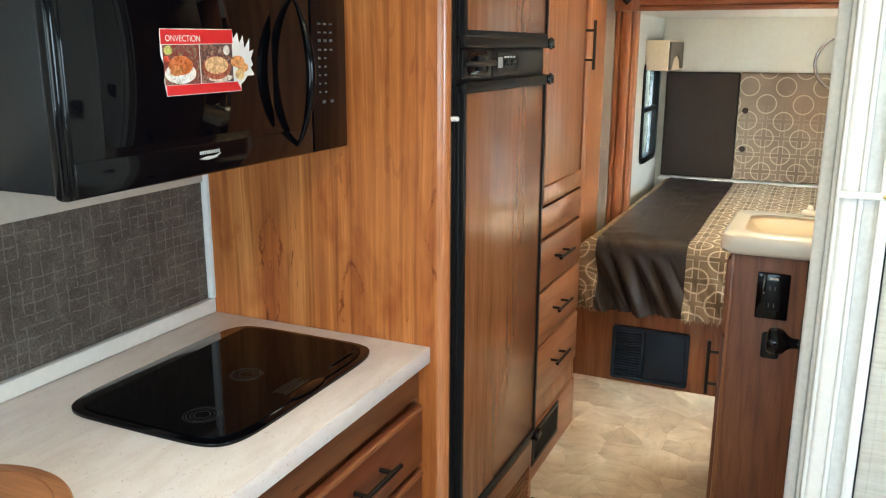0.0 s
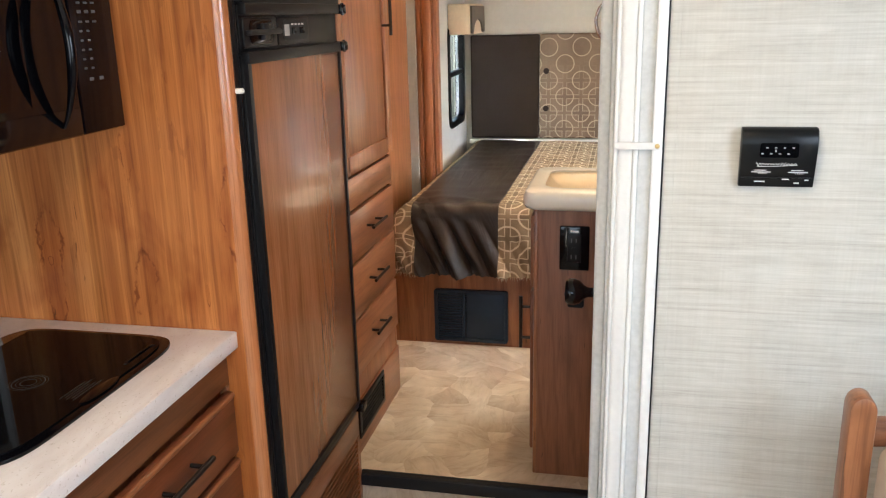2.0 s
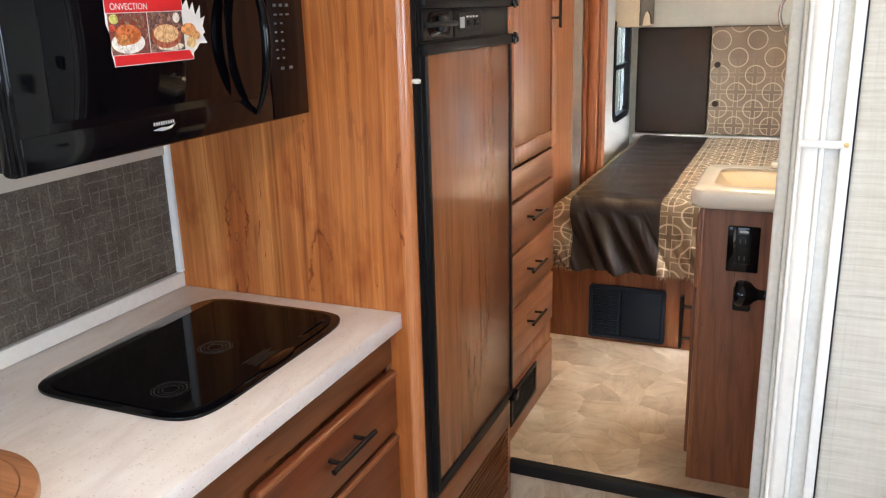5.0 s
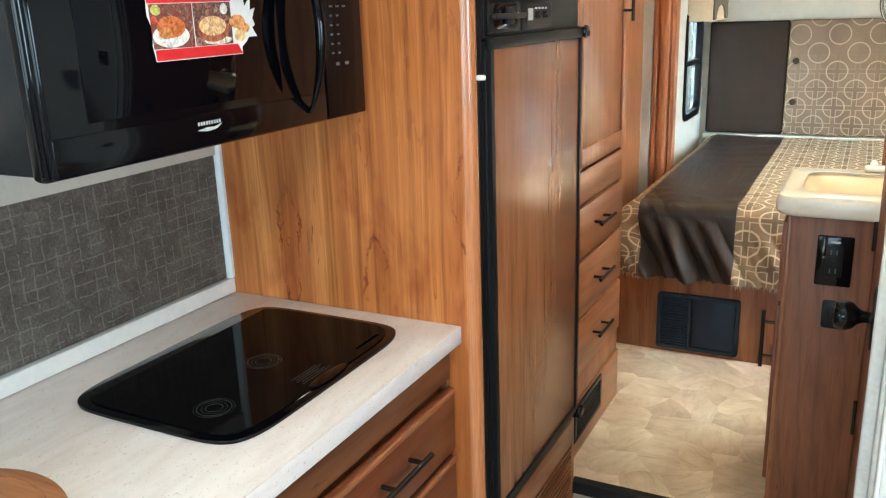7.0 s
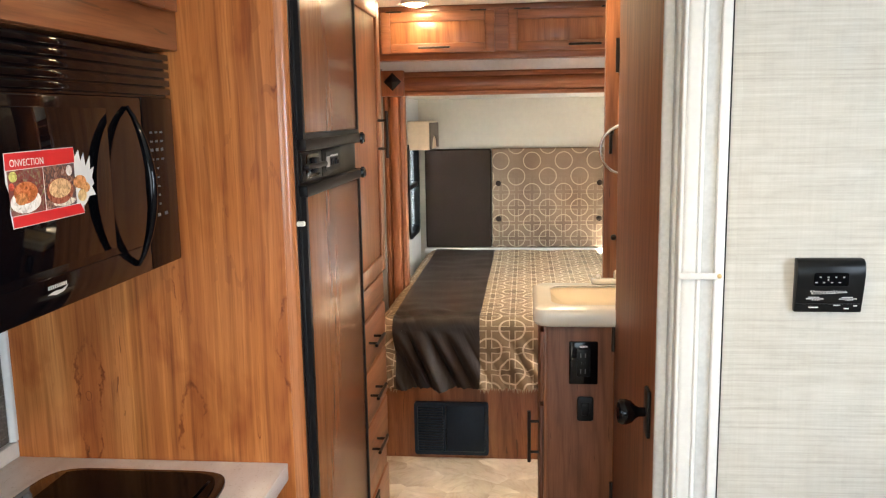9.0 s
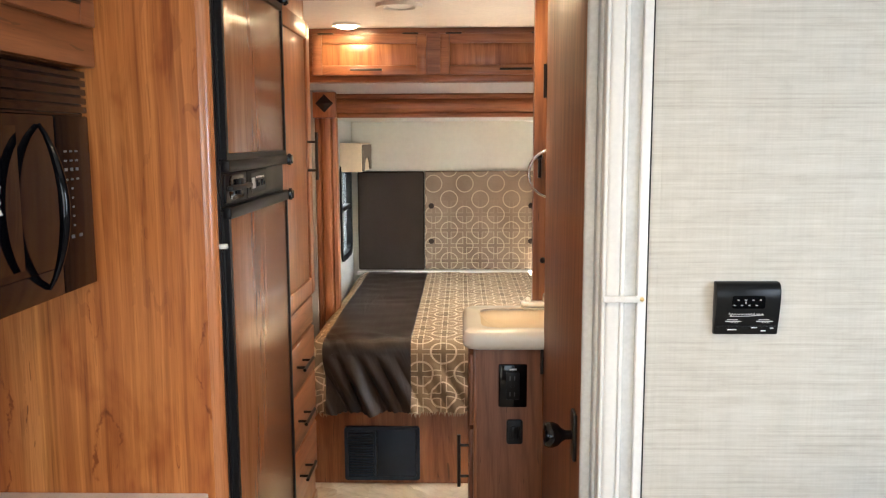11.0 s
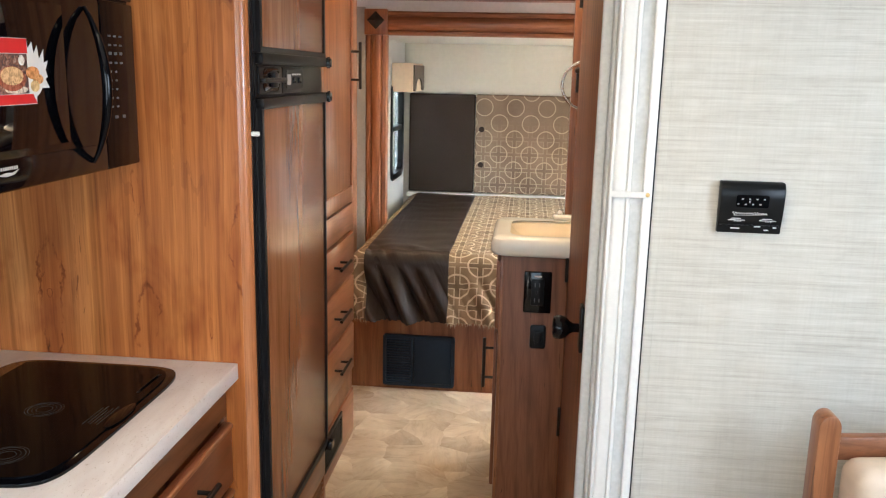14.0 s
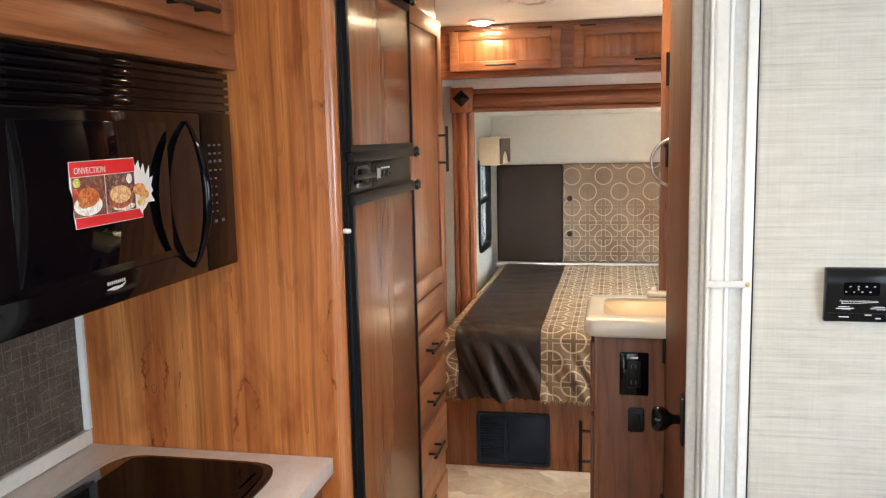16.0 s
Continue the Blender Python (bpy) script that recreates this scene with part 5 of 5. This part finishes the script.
def fringe(hem, step, seed):
    """Short uneven threads along the hem."""
    rng = random.Random(seed)
    bm = bmesh.new()
    x, i = hem[0].x, 0
    while x < hem[-1].x:
        while i < len(hem) - 2 and hem[i + 1].x < x:
            i += 1
        k = min(1.0, max(0.0, (x - hem[i].x) / max(1e-6, hem[i + 1].x - hem[i].x)))
        p = hem[i].lerp(hem[i + 1], k)
        ln, lean, w = rng.uniform(0.008, 0.022), rng.uniform(-0.007, 0.007), rng.uniform(0.0015, 0.003)
        top = [bm.verts.new(p + Vector(o)) for o in ((-w, -0.002, 0.003), (w, -0.002, 0.003), (0, 0.002, 0.003))]
        tip = bm.verts.new(p + Vector((lean, -0.002, -ln)))
        for a, b in ((0, 1), (1, 2), (2, 0)):
            bm.faces.new((top[a], top[b], tip))
        x += step * rng.uniform(0.7, 1.4)
    bmesh.ops.recalc_face_normals(bm, faces=bm.faces[:])
    return bm


THREAD = plain("tan_thread", (0.46, 0.35, 0.22), 0.8)
part("fringe", fringe(HEM[0], 0.004, 3), THREAD, spread)
part("fringe", fringe([p for p in HEM[2] if p.x < 0.25], 0.004, 4), THREAD, spread)

single("bed_sheet", box(-0.745, 0.77, 4.755, 4.783, 0.786, 0.812, 0.009, 3), WHITE, "white sheet edge tucked at the head of the bed", "sheet")
hb = thing("headboard", -0.2, 4.80, 0.81, "padded headboard in brown vinyl and circle-patterned cloth", "headboard")
part("dark_panel", box(-0.737, -0.337, 4.785, 4.8295, 0.816, 1.410, 0.010, 3), VELVET, hb)
part("patterned_panel", box(-0.334, 0.345, 4.785, 4.8295, 0.816, 1.412, 0.010, 3), HEADCLOTH, hb)
part("dark_panel", box(0.348, 0.75, 4.785, 4.8295, 0.816, 1.410, 0.010, 3), VELVET, hb)
for x in (-0.295, 0.303):
    for z in (1.204, 0.990):
        part("button", tube([(x, 4.786, z), (x, 4.780, z), (x, 4.777, z)], [0.017, 0.016, 0.008], 14), VELVET, hb)

val = thing("window_valance", -0.71, 4.54, 1.42, "cream box valance over the slide-out window", "valance")
part("box", box(-0.7745, -0.655, 4.335, 4.76, 1.425, 1.582, 0.006), CREAMBOX, val)
arch_ = [(4.345, 1.430), (4.345, 1.572), (4.75, 1.572), (4.75, 1.430), (4.705, 1.430)] + [(4.5475 + 0.1375 * math.cos(k * math.pi / 12), 1.440 + 0.062 * math.sin(k * math.pi / 12)) for k in range(13)] + [(4.39, 1.430)]
part("front_trim", prism(arch_, "x", -0.656, -0.646), plain("dark_taupe_fabric", (0.13, 0.105, 0.08), 0.7, grain=0.4, scale=220), val)

# ---- overhead cabinet in the bedroom ----
oc = thing("overhead_cabinet", 0.0, 3.67, 1.855, "cherry overhead cabinet with two panelled doors", "cabinet")
part("body", box(-0.843, 1.045, 3.594, 3.764, 1.862, TOP - 0.001), FRONT_X, oc)
part("face_frame", join(box(-0.843, 1.045, 3.575, 3.594, 1.855, 1.888, 0.003), box(-0.843, 1.045, 3.575, 3.594, 2.060, TOP - 0.001, 0.002), box(-0.843, -0.77, 3.575, 3.594, 1.888, 2.060), box(-0.272, -0.205, 3.575, 3.594, 1.888, 2.060), box(0.295, 0.36, 3.575, 3.594, 1.888, 2.060), box(0.86, 1.045, 3.575, 3.594, 1.888, 2.060)), FRONT_X, oc)
for x0, x1 in ((-0.772, -0.268), (-0.208, 0.298), (0.357, 0.862)):
    d = slab_front(oc, "door", 3.556, x0, x1, 1.884, 2.062, FRONT_X, 0.019, FRONT, 0.042, axis="y")
    pull(d, ((x0 + x1) / 2 - 0.012 + (0.09 if x0 > -0.5 else 0), 3.556, 1.906), (1, 0, 0), (0, -1, 0), 0.14, stand=0.026)
    for hx in (x0 + 0.06, x1 - 0.07):
        part("hinge", box(hx - 0.035, hx + 0.035, 3.553, 3.575, 2.060, 2.067, 0.002), BRONZE, d)

# ---- ceiling fittings ----


def puck(x, y):
    p = thing("ceiling_light", x, y, TOP, "round recessed ceiling light, lit", "ceiling light", "ceiling lights")
    circle = lambda r: [(x + r * math.cos(k * math.pi / 20), y + r * math.sin(k * math.pi / 20)) for k in range(40)]
    part("ring", ring_frame(circle(0.060), circle(0.044), "z", TOP - 0.012, TOP - 0.0005), CEIL, p)
    part("lens", tube([(x, y, TOP - 0.001), (x, y, TOP - 0.012), (x, y, TOP - 0.019), (x, y, TOP - 0.023)], [0.0436, 0.0430, 0.034, 0.016], 32), BULB, p, "glowing warm lens")
    return p


puck(-0.6, 3.43), puck(-0.02, 2.38), puck(-0.1, 0.6)
cv = thing("ceiling_vent", -0.34, 2.93, TOP, "round cream air vent in the ceiling", "vent")
part("ring", ring_frame([(-0.34 + 0.085 * math.cos(k * math.pi / 20), 2.93 + 0.085 * math.sin(k * math.pi / 20)) for k in range(40)], [(-0.34 + 0.060 * math.cos(k * math.pi / 20), 2.93 + 0.060 * math.sin(k * math.pi / 20)) for k in range(40)], "z", TOP - 0.014, TOP - 0.0005), CEIL, cv)
part("core", prism([(-0.34 + 0.045 * math.cos(k * math.pi / 20), 2.93 + 0.045 * math.sin(k * math.pi / 20)) for k in range(40)], "z", TOP - 0.010, TOP - 0.0006), CEIL, cv)

# ---- dinette seat ----
seat = thing("dinette_seat", 0.9, 1.15, 0.0, "dinette bench with cherry end board and cream cushion", "bench")
arch = [(0.496, 0.01), (0.496, 0.955)] + [(0.515 - 0.019 * math.cos(k * math.pi / 12), 0.955 + 0.023 * math.sin(k * math.pi / 12)) for k in range(1, 12)] + [(0.534, 0.955), (0.534, 0.01)]
part("end_board", prism(arch, "y", 1.13, 1.172, 0.004), FRONT, seat)


def slanted(bm):
    """The seat back runs from the end board towards the wall."""
    bmesh.ops.transform(bm, matrix=Matrix.Translation((0.535, 1.155, 0)) @ Matrix.Rotation(radians(9), 4, "Z"), verts=bm.verts[:])
    return bm


part("back_rail", slanted(box(0.0, 0.70, 0.0, 0.024, 0.885, 0.930, 0.006)), FRONT_X, seat)
part("back_cushion", slanted(box(0.004, 0.70, -0.09, -0.001, 0.46, 0.905, 0.03, 5)), CUSHION, seat)
part("seat_cushion", box(0.537, 1.29, 0.62, 1.15, 0.34, 0.459, 0.03, 4), CUSHION, seat)
part("seat_box", box(0.537, 1.29, 0.66, 1.28, 0.01, 0.339, 0.003), FRONT_X, seat)
